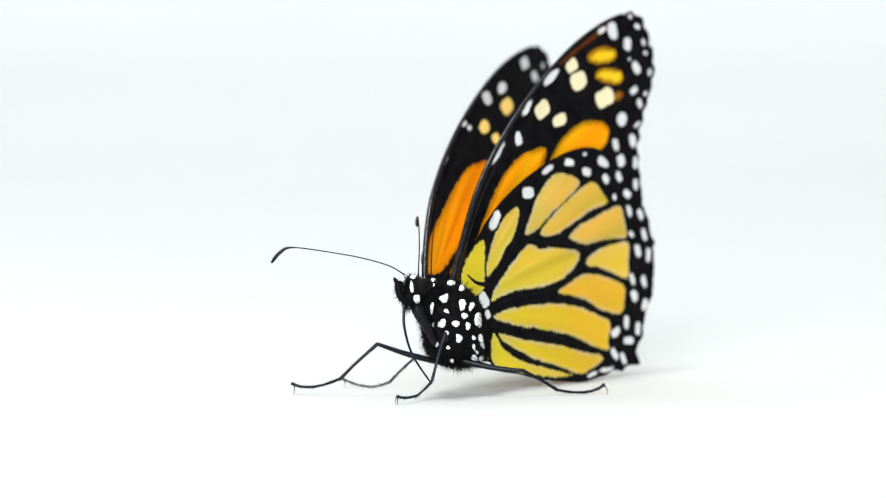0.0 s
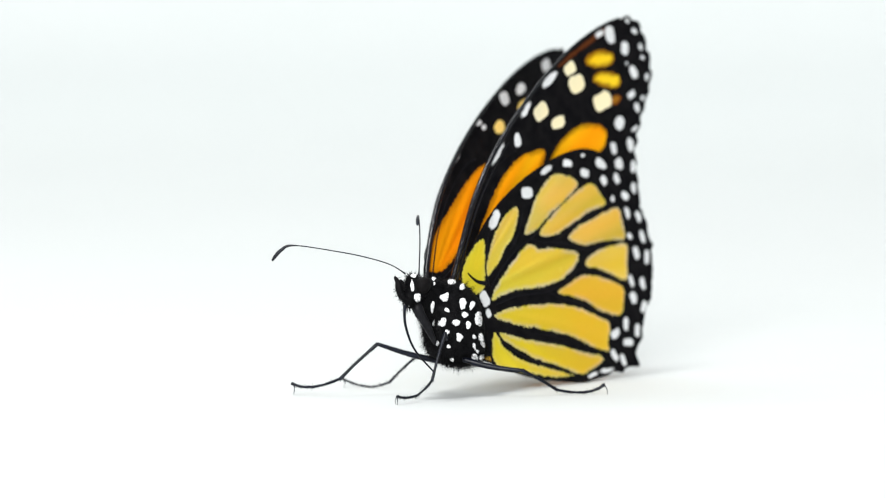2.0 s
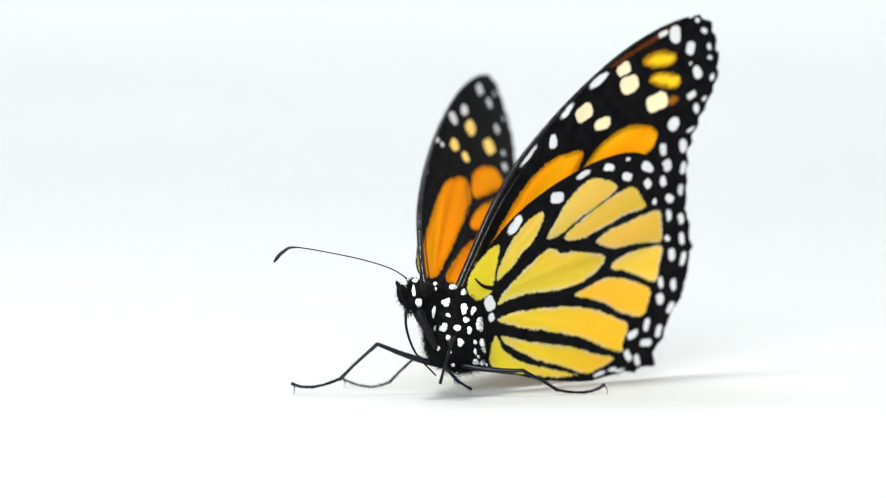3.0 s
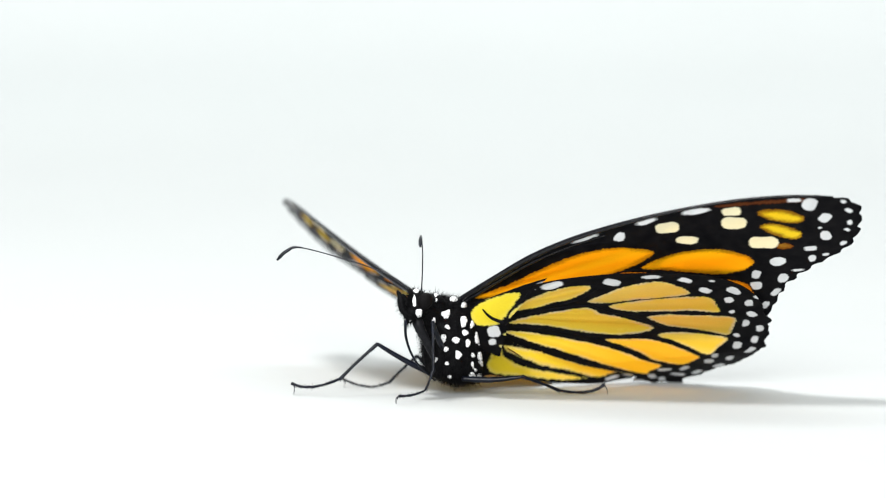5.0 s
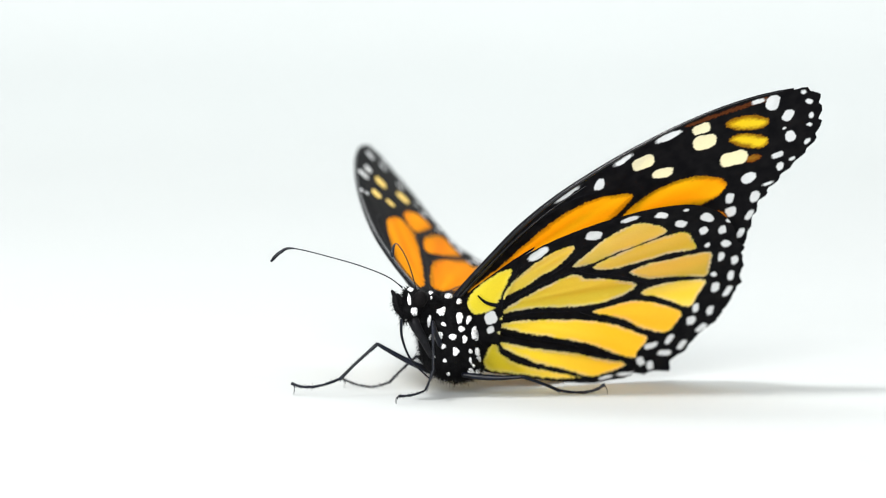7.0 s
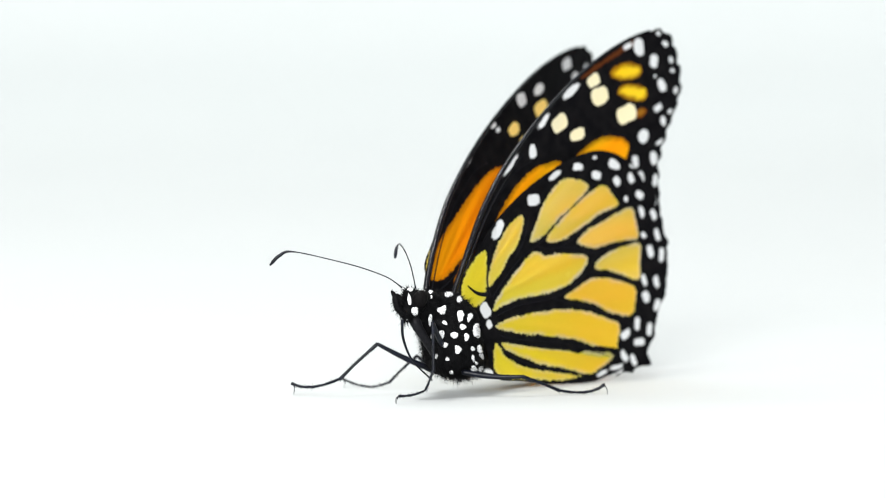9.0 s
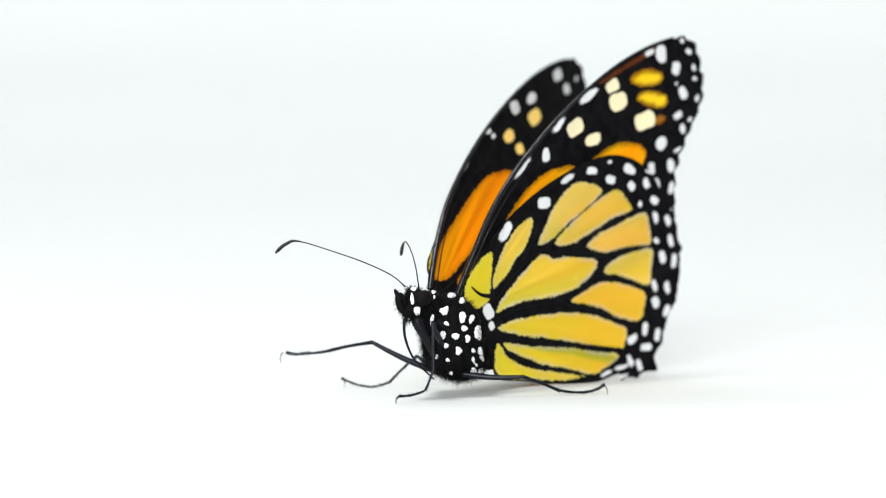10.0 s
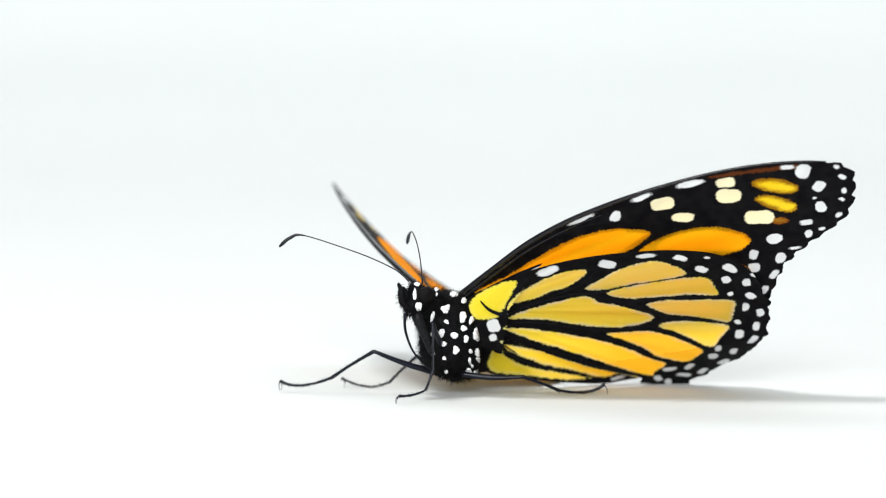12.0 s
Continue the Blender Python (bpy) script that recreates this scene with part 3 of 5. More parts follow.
butterfly = tagged(new("butterfly"), "monarch butterfly with orange, yellow and black wings standing on white paper", "butterfly")
FORE = dict(outline=FORE_OUTLINE, centre=(26.0, -1.0), under=FORE_UNDER, upper=FORE_UPPER,
            under_spots=[(CREAM, FORE_BAND[5:]), (PALE, FORE_BAND[:5]), (PALE, FORE_MARGIN), (PALE, FORE_SPECKS)],
            upper_spots=[(PALE, UPPER_WHITE), (SAND, UPPER_SAND)], veins=FORE_VEINS, around=560, across=84, camber=flat_camber, parent=butterfly)
HIND = dict(outline=HIND_OUTLINE, centre=(15.5, 2.0), under=HIND_CELLS,
            upper=[(a, DEEP if a in ("cubital", "anal") else TAWNY, DEEP if a in ("cubital", "anal") else ORANGE, 0.0, e) for a, b, c, d, e in HIND_CELLS],
            under_spots=[(PALE, HIND_INNER), (PALE, HIND_OUTER)], upper_spots=[(PALE, HIND_INNER[3:16]), (PALE, HIND_OUTER)],
            pieces=[("hindwing", lambda q: ~outer_fold(q) & ~inner_panel(q) & ~shoulder(q)), ("hindwing_shoulder", lambda q: shoulder(q, 0.5) & ~inner_panel(q)), ("hindwing_lobe", lambda q: outer_fold(q) & ~inner_panel(q)),
                    ("hindwing_panel", lambda q: inner_panel(q, 0.9))], points_out=HIND_POINTS, veins=HIND_VEINS, around=520, across=80, camber=flat_camber, parent=butterfly)
(fore_left,) = wing("forewing", 1, label="left forewing, orange cells, black veins and cream spots", **FORE)
# the right forewing is broader at its shoulder
BROAD = [(-1.0, 3.0), (0.2, 4.3), (4.6, 5.65), (10.3, 7.35)]
(fore_right,) = wing("forewing", -1, label="right forewing, orange cells, black veins and pale spots", **{**FORE, "camber": washed_out, "outline": BROAD + FORE_OUTLINE[4:]})
hind_left, shoulder_left, lobe_left, panel_left = wing("hindwing", 1, label="left hindwing, yellow cells, black veins and white-spotted border", **HIND)
hind_right, shoulder_right, lobe_right, panel_right = wing("hindwing", -1, label="right hindwing, yellow cells, black veins and white-spotted border", **HIND)
COSTA = [(-0.6, 2.8), (4.7, 4.9), (10.4, 7.0), (15.7, 8.15), (20.6, 8.55), (25.2, 8.6), (29.7, 8.35), (34.1, 7.85), (38.3, 7.0), (42.4, 5.7), (45.5, 4.3)]
for ob, side, camber, shoulder in ((fore_left, 1, flat_camber, COSTA[:3]), (fore_right, -1, washed_out, [(-0.8, 3.4), (4.6, 5.5), (10.3, 7.25)])):
    costa(ob, side, shoulder + COSTA[3:], (0.36, 0.36, 0.28, 0.2, 0.14, 0.1), camber)
costa(fore_left, 1, [(-0.4, 2.3), (4.7, 4.2), (10.4, 6.1), (15.7, 7.1), (20.0, 7.4)], (0.34, 0.24, 0.14, 0.08), flat_camber)

for ob in (shoulder_left, shoulder_right):
    bm = bmesh.new()
    line = spline(HUMERAL_HOOK, 6)
    tube(bm, [(q[0] * MM, q[1] * MM, 0.0) for q in line], np.linspace(0.1 * MM, 0.3 * MM, len(line)).tolist(), 8)
    part("vein", bm, VEIN, ob, "short hooked black vein")

# ---- the body, in its own space round the middle of the thorax ----
AXES = Matrix(((-0.636, 0.577, 0.512), (-0.555, -0.803, 0.216), (0.536, -0.147, 0.832)))
# the side view of the body: across, up and into it, in millimetres
ACROSS, UPWARDS, INWARDS = Vector((1, 0, 0)), Vector((0, 0.0914, 0.9958)), Vector((0, 0.9958, -0.0914))


def side_point(u, v, depth):
    return (ACROSS * u + UPWARDS * v + INWARDS * depth) * MM


def thorax_shape(q):
    return 1.0 - 0.10 * max(q.x, 0.0) ** 2 - 0.38 * max(-q.x, 0.0) * max(q.z + 0.3, 0.0) + 0.1 * max(-q.x, 0.0) * max(-q.z, 0.0) - 1.0 * max(q.x, 0.0) * max(-q.z, 0.0) + 0.03 * noise.noise(q * 3.0)


def fused(bm, voxel, rounds):
    """One smooth skin round the overlapping masses of a bmesh."""
    rough = bpy.data.meshes.new("rough")
    bmesh.ops.recalc_face_normals(bm, faces=bm.faces)
    bm.to_mesh(rough)
    bm.free()
    ob = new("rough", rough)
    skin = ob.modifiers.new("skin", "REMESH")
    skin.mode, skin.voxel_size = "VOXEL", voxel * MM
    ease = ob.modifiers.new("ease", "SMOOTH")
    ease.factor, ease.iterations = 0.5, rounds
    mesh = bpy.data.meshes.new_from_object(ob.evaluated_get(bpy.context.evaluated_depsgraph_get()))
    bpy.data.objects.remove(ob)
    # a knobbly, velvety surface
    for v in mesh.vertices:
        q = v.co / MM
        v.co += v.normal * MM * (0.10 * noise.noise(q * 0.9) + 0.05 * noise.noise(q * 3.2))
    return mesh


def fur(parent, mesh, count, length, seed, where=None, comb=0.7, thick=0.04):
    """Many short hairs rooted on a mesh, combed towards the tail and downwards."""
    rng = np.random.default_rng(seed)
    n = len(mesh.polygons)
    area, mid, up = np.zeros(n), np.zeros(3 * n), np.zeros(3 * n)
    mesh.polygons.foreach_get("area", area)
    mesh.polygons.foreach_get("center", mid)
    mesh.polygons.foreach_get("normal", up)
    mid, up = mid.reshape(-1, 3), up.reshape(-1, 3)
    if where:
        area = area * where(mid / MM)
    pick = rng.choice(n, count, p=area / area.sum())
    root, out = mid[pick] - 0.05 * MM * up[pick], up[pick]
    back = np.array(AXES @ Vector((-0.8, 0, -0.35)))
    lean = out + comb * (back + rng.uniform(-0.55, 0.55, (count, 3)))
    lean /= np.linalg.norm(lean, axis=1)[:, None]
    tip = root + lean * (length * MM * rng.uniform(0.45, 1.25, count))[:, None]
    a = np.cross(out, [0.31, 0.52, 0.79])
    a /= np.linalg.norm(a, axis=1)[:, None] + 1e-9
    b = np.cross(out, a)
    t = thick * MM
    verts = np.stack([root + t * a, root - 0.5 * t * a + 0.86 * t * b, root - 0.5 * t * a - 0.86 * t * b, tip], 1).reshape(-1, 3)
    i = 4 * np.arange(count)[:, None]
    faces = np.concatenate([i + [0, 1, 3], i + [1, 2, 3], i + [2, 0, 3]])
    hair = bpy.data.meshes.new("fur")
    hair.from_pydata(verts.tolist(), [], faces.tolist())
    hair.materials.append(FUR)
    ob = new("fur", hair)
    ob.parent = parent
    return tagged(ob, "short black hairs", kind="stuff")


def scale_spot(parent, tree, u, v, wide, high, turn, seed):
    """A tuft of white scales laid on the body, with a frayed edge."""
    rng = random.Random(seed)
    sides = 30
    edge = [1 + 0.10 * math.sin(2 * math.pi * k / sides * 3 + seed) + 0.10 * math.sin(2 * math.pi * k / sides * 2 + 1.7 * seed) + rng.uniform(-0.13, 0.13) for k in range(sides)]
    c, s = math.cos(radians(turn)), math.sin(radians(turn))
    bm = bmesh.new()

    def laid(x, y, lift):
        place, normal, _, _ = tree.ray_cast(side_point(u + x * c + y * s, v + y * c - x * s, -40), INWARDS, 0.08)
        return None if place is None else place + normal * lift * MM

    rings = []
    for f, lift in ((0.33, 0.14), (0.64, 0.12), (0.86, 0.08), (0.97, -0.08)):
        ring = [laid(0.5 * wide * f * edge[k] * math.cos(2 * math.pi * k / sides), 0.5 * high * f * edge[k] * math.sin(2 * math.pi * k / sides), lift + 0.05 * rng.random()) for k in range(sides)]
        known = [p for p in ring if p is not None]
        if not known:
            continue
        middle = sum(known, Vector()) / len(known)
        rings.append([bm.verts.new(p if p is not None else middle) for p in ring])
    if len(rings) < 2:
        bm.free()
        return
    bm.faces.new(rings[0])
    for a, b in zip(rings, rings[1:]):
        for k in range(sides):
            bm.faces.new((a[k], b[k], b[(k + 1) % sides], a[(k + 1) % sides]))
    part("white_spot", bm, WHITE_SCALE, parent, "white scale spot")


# centre along the body's own axes, and half axes
MASSES = [((-2.8, 0.5, -0.3), (2.1, 2.0, 2.2)), ((1.1, 0.0, 1.9), (4.1, 3.0, 2.9)), ((4.2, 0.3, 0.2), (1.3, 1.3, 1.7)), ((5.2, 0.3, 1.9), (1.4, 1.6, 1.5)), ((-2.2, -1.1, 3.5), (2.7, 1.5, 2.3))]
# across, up, width, height, turn
THORAX_SPOTS = [(-1.95, 5.63, 0.67, 0.87, 15), (-1.96, 4.76, 0.2, 0.53, 0), (0.09, 5.1, 1.07, 0.8, -15), (1.34, 4.45, 0.74, 0.74, 0), (-0.72, 3.24, 1.0, 1.2, 25),
                (-2.18, 2.07, 0.4, 1.6, 6), (1.41, 2.51, 0.87, 1.34, 8), (2.49, 2.32, 0.6, 1.14, 12), (-0.48, 1.72, 0.67, 0.47, 40), (1.63, 1.19, 0.74, 0.8, -30),
                (3.27, 0.7, 1.0, 1.67, 0), (-0.98, 0.27, 1.0, 1.14, 0), (0.63, 0.25, 0.87, 0.87, 0), (2.05, 0.01, 0.6, 0.94, 10), (-0.43, -0.89, 0.67, 0.6, 0),
                (1.01, -1.47, 0.8, 1.07, -25), (2.75, -1.41, 0.4, 0.67, -25), (3.56, -1.49, 0.6, 1.07, -8), (2.76, -2.55, 0.33, 0.87, -12)]
THORAX_SPECKS = [(3.75, -2.28, 0.4, 0.94, -30), (3.13, -3.13, 0.27, 0.47, -10), (2.83, -3.89, 0.94, 0.87, 0), (3.72, -3.83, 0.8, 0.6, -35), (-1.98, 0.21, 0.2, 0.8, 5),
                 (0.19, -4.13, 0.47, 0.4, 0), (4.31, 0.3, 0.33, 0.6, 10), (-1.55, -2.18, 0.33, 0.6, 0), (-0.25, -2.56, 0.47, 0.47, 20)]
HEAD_SPOTS = [(-4.51, 4.48, 0.4, 1.6, -6), (-3.93, 3.16, 0.87, 1.07, 20), (-4.37, 5.72, 0.8, 0.45, -15)]
HEAD = side_point(-4.15, 4.1, -6.2)


def add_thorax():
    bm = bmesh.new()
    blob(bm, (0, 0, 0), AXES, (6.3 * MM, 3.8 * MM, 4.3 * MM), 64, 40, thorax_shape)
    for p, semi in MASSES:
        blob(bm, AXES @ Vector(p) * MM, AXES, [q * MM for q in semi], 40, 24)
    # the neck
    tube(bm, [side_point(-3.7, 3.6, -5.4), side_point(-1.6, 2.9, -2.4)], [1.1 * MM, 1.9 * MM], 24)
    mesh = fused(bm, 0.19, 7)
    ob = mesh_object("thorax", mesh, FUR, butterfly, "black furry thorax with white spots")
    fur(ob, mesh, 6500, 0.5, 5)
    # longer tufts under the chest, along its front and on the shoulders
    fur(ob, mesh, 420, 1.0, 6, lambda q: (q[:, 2] < -3.2) * 1.0, 0.5)
    fur(ob, mesh, 300, 0.95, 7, lambda q: (q[:, 0] < -2.2) * (q[:, 2] < 2.0) * 1.0, 0.6)
    fur(ob, mesh, 320, 0.95, 8, lambda q: (q[:, 2] > 4.2) * 1.0, 0.6)
    tree = BVHTree.FromPolygons([v.co.copy() for v in mesh.vertices], [tuple(p.vertices) for p in mesh.polygons])
    for i, spot in enumerate(THORAX_SPOTS + THORAX_SPECKS):
        scale_spot(ob, tree, *spot, seed=i)
    return ob


thorax = add_thorax()


def add_head():
    bm = bmesh.new()
    blob(bm, HEAD, AXES, (1.45 * MM, 1.4 * MM, 1.6 * MM), 40, 24)
    blob(bm, side_point(-4.75, 3.3, -6.5), AXES, (1.0 * MM, 1.0 * MM, 1.2 * MM), 32, 20)
    blob(bm, side_point(-4.5, 5.2, -6.1), AXES, (0.8 * MM, 0.9 * MM, 0.7 * MM), 32, 20)
    mesh = fused(bm, 0.14, 5)
    ob = mesh_object("head", mesh, FUR, butterfly, "black furry head")
    fur(ob, mesh, 1300, 0.5, 9)
    fur(ob, mesh, 120, 1.0, 10, lambda q: (q[:, 2] < 3.0) * (q[:, 0] < -4.3) * 1.0, 0.4)
    fur(ob, mesh, 70, 0.7, 11, lambda q: (q[:, 2] > 5.6) * 1.0, 0.3)
    for depth in (-7.15, -4.4):
        bm = bmesh.new()
        blob(bm, side_point(-3.25, 4.6, depth), AXES, (0.95 * MM, 0.75 * MM, 1.05 * MM), 32, 20)
        part("eye", bm, EYE, ob, "dark glossy compound eye")
    # two upturned palps with a ragged front
    for k, (u, v, depth) in enumerate(((0.0, 0.0, -7.0), (0.62, -0.35, -6.4))):
        bm = bmesh.new()
        line = spline([side_point(u + p[0], v + p[1], depth - p[2]) for p in ((-5.1, 2.9, 0.1), (-5.75, 3.35, 0.3), (-6.05, 4.1, 0.4), (-6.2, 4.9, 0.35), (-6.6, 5.6, 0.3))], 6)
        tube(bm, line, [MM * r for r in np.interp(np.arange(len(line)), (0, 8, 16, 22, len(line) - 1), (0.3, 0.46, 0.4, 0.24, 0.1))], 10, 0.12)
        palp = part("palp", bm, FUR, ob, "ragged black palp")
        fur(palp, palp.data, 90, 0.75, 20 + k, None, 0.55, 0.045)
    tree = BVHTree.FromPolygons([v.co.copy() for v in mesh.vertices], [tuple(p.vertices) for p in mesh.polygons])
    for i, spot in enumerate(HEAD_SPOTS):
        scale_spot(ob, tree, *spot, seed=60 + i)
    return ob


head = add_head()


def add_folded_foreleg(label, depth):
    """The short front leg, which is held folded against the chest."""
    bm = bmesh.new()
    line = spline([side_point(*p) for p in ((-4.1, 2.7, depth), (-3.75, 1.5, depth + 0.1), (-3.0, 0.2, depth + 0.6), (-2.35, -1.1, depth + 1.2), (-1.85, -2.2, depth + 2.0))], 6)
    tube(bm, line, [MM * r for r in np.interp(np.linspace(0, 1, len(line)), (0, 0.2, 0.55, 0.85, 1), (0.5, 0.66, 0.5, 0.34, 0.2))], 14, 0.05)
    ob = part("foreleg", bm, DUSKY, thorax, label)
    fur(ob, ob.data, 160, 0.45, 31, None, 0.9, 0.035)


add_folded_foreleg("folded dark grey foreleg against the chest", -5.9)


def add_abdomen():
    bm = bmesh.new()
    path = spline([AXES @ Vector(p) * MM for p in ((-3.5, -0.8, 0.4), (-7.0, -2.2, 1.2), (-11.0, -3.2, 3.0), (-15.0, -3.6, 5.6), (-18.0, -3.6, 8.0))], 6)
    n = len(path)
    radii = [MM * (1.9 - 1.0 * (i / (n - 1)) ** 2) * (1 + 0.05 * math.sin(i * 1.9)) for i in range(n)]
    tube(bm, path, radii, 24)
    return part("abdomen", bm, FUR, butterfly, "black segmented abdomen held between the hindwings")


abdomen = add_abdomen()


def add_proboscis():
    bm = bmesh.new()
    line = spline([Vector(p) * MM for p in ((0, 0, 0.3), (0.0, -0.5, -2.0), (0.95, -0.5, -5.3), (3.2, 0, -8.8))], 8)
    tube(bm, line, np.linspace(0.19 * MM, 0.1 * MM, len(line)).tolist(), 8)
    return part("proboscis", bm, CHITIN, butterfly, "thin black uncurling proboscis")


proboscis = add_proboscis()


def antenna(points, club, label):
    """A thin stalk with a thickened end; its base is its origin."""
    bm = bmesh.new()
    line = spline([Vector(p) * MM for p in points], 10)
    n = len(line)
    run = np.r_[0, np.cumsum(np.linalg.norm(np.diff(line, axis=0), axis=1))]
    run /= run[-1]
    radii = (np.interp(run, (0.0, 0.04, 0.78, 0.9, 0.97, 1.0), (0.12, 0.075, 0.07, club, club, 0.6 * club)) * MM).tolist()
    tube(bm, line, radii, 8, 0.05)
    return part("antenna", bm, CHITIN, butterfly, label)


antenna_right = antenna([(0, 0, 0), (-1.7, 0.2, 1.0), (-4.4, 0.5, 1.8), (-7.7, 1.2, 2.4), (-13.1, 3, 3.0), (-14.7, 3, 2.4), (-15.7, 3, 1.2)], 0.21, "long black right antenna with a curved club")
antenna_left = antenna([(0, 0, 0), (0.12, -1.2, 2.9), (0.12, -2.7, 5.3), (0.03, -4.2, 6.9), (-0.05, -5.0, 7.25), (-0.1, -6.0, 7.0), (-0.1, -7.0, 6.3)], 0.21, "black left antenna with a club")


# ---- legs: joints in millimetres ----
def leg_piece(name, length, radii, bend, label, spines=0, segments=0):
    """A leg piece along +x from its joint, slightly bowed, with rings and two rows of spines."""
    bm = bmesh.new()
    n = 28

    def sag(f):
        return bend * MM * math.sin(math.pi * f)

    line, thick = [], []
    for i in range(n + 1):
        f = i / n
        r = float(np.interp(f, np.linspace(0, 1, len(radii)), radii))
        if segments:
            g = f * segments % 1.0
            r *= 0.82 + 0.28 * g ** 1.5
        line.append((length * MM * f, 0, sag(f)))
        thick.append(MM * r)
    tube(bm, line, thick, 10, 0.03)
    rng = random.Random(int(length * 100))
    for k in range(spines):
        f = (k + rng.uniform(0.1, 0.9)) / spines
        a = rng.choice((-1.9, -1.3, 1.2, 1.7, -1.57, -1.57)) + rng.uniform(-0.3, 0.3)
        root = Vector((length * MM * f, 0, sag(f)))
        d = Vector((0.75, math.cos(a), math.sin(a))) * rng.uniform(0.2, 0.38) * MM
        tube(bm, [root, root + 0.6 * d, root + d], [0.04 * MM, 0.028 * MM, 0.01 * MM], 4)
    return part(name, bm, CHITIN, butterfly, label)


def claw_piece(length, thick, label):
    """A pair of thin curved claws along +x."""
    bm = bmesh.new()
    for y in (-1, 1):
        line = spline([(0, 0, 0), (length * 0.3 * MM, y * 0.13 * MM, 0.16 * MM), (length * 0.7 * MM, y * 0.16 * MM, 0.13 * MM), (length * MM, y * 0.1 * MM, -0.02 * MM)], 5)
        tube(bm, line, [MM * r for r in np.linspace(0.075 * thick, 0.022, len(line))], 6)
    return part("claw", bm, CHITIN, butterfly, label)


def aim(a, b):
    """A pose at a whose +x points to b and whose +z leans upwards."""
    x = (Vector(b) - Vector(a)).normalized()
    y = Vector((0, 0, 1)).cross(x).normalized()
    z = x.cross(y)
    return Matrix.Translation(Vector(a) * MM) @ Matrix((x, y, z)).transposed().to_4x4()


def leg(label, joints, thick):
    """coxa, knee, ankle, middle of the foot, toe, claw."""
    c, k, a, m, t, w = [Vector(p) for p in joints]
    femur = leg_piece("femur", (k - c).length + 0.6, [q * thick for q in (0.21, 0.27, 0.33, 0.36, 0.3)], -0.25, label)
    tibia = leg_piece("tibia", (a - k).length * 1.02, [q * thick for q in (0.24, 0.18, 0.17, 0.17, 0.21)], 0.08, label, 26)
    tarsus = leg_piece("tarsus", (m - a).length * 1.09, [q * thick for q in (0.19, 0.15, 0.15)], -0.14, label, 24, 2)
    foot = leg_piece("foot", (t - m).length * 1.05, [q * thick for q in (0.15, 0.16, 0.2)], -0.22, label, 26, 3)
    claw = claw_piece((w - t).length, thick, label)
    return dict(femur=femur, tibia=tibia, tarsus=tarsus, foot=foot, claw=claw, joints=[c, k, a, m, t, w])


RIGHT_MIDDLE = [(0.4, 1.0, 3.78), (-7.77, -0.5, 6.15), (-12.1, -2.0, 2.2), (-15.35, -0.8, 1.1), (-17.87, 0.4, 1.34), (-17.8, 0.4, 0.0)]
RIGHT_HIND = [(0.41, 4.0, 3.61), (-3.12, 6.0, 4.09), (-6.4, 7.5, 0.8), (-8.8, 8.0, 0.16), (-12.08, 8.4, 1.11), (-11.95, 8.4, 0.0)]
LEFT_MIDDLE = [(0.4, -2.0, 6.9), (0.26, -6.8, 8.02), (-1.25, -8.0, 2.63), (-3.08, -8.0, 0.84), (-5.26, -10.4, 0.96), (-5.39, -10.6, 0.0)]
LEFT_HIND = [(3.0, -1.8, 4.2), (9.42, -2.0, 3.14), (13.49, -0.2, 0.66), (16.87, 0.6, 0.31), (19.1, 1.0, 1.14), (19.58, 1.0, 0.0)]
legs = {"right_middle": leg("thin black right middle leg", RIGHT_MIDDLE, 1.08), "right_hind": leg("thin black right hind leg", RIGHT_HIND, 0.85),
        "left_middle": leg("thin black left middle leg", LEFT_MIDDLE, 0.95), "left_hind": leg("thin black left hind leg", LEFT_HIND, 1.05)}


# ---- what moves ----
def mm(x, y, z, rx=0, ry=0, rz=0):
    return pose(x * MM, y * MM, z * MM, rx, ry, rz)


def leg_rows(leg, stations, body_at):
    """Rows for each piece of a leg: the coxa rides on the body, the other joints are given by time."""
    c0 = leg["joints"][0]
    rows = {key: [] for key in ("femur", "tibia", "tarsus", "foot", "claw")}
    for t, k, a, m, toe, w in stations:
        c = body_at(t, c0)
        away = (c - Vector(k)).normalized()
        # the femur hangs from its knee and reaches into the thorax
        rows["femur"].append((t, aim(k, Vector(k) + away)))
        rows["tibia"].append((t, aim(k, a)))
        rows["tarsus"].append((t, aim(a, m)))
        rows["foot"].append((t, aim(m, toe)))
        rows["claw"].append((t, aim(toe, w)))
    return rows


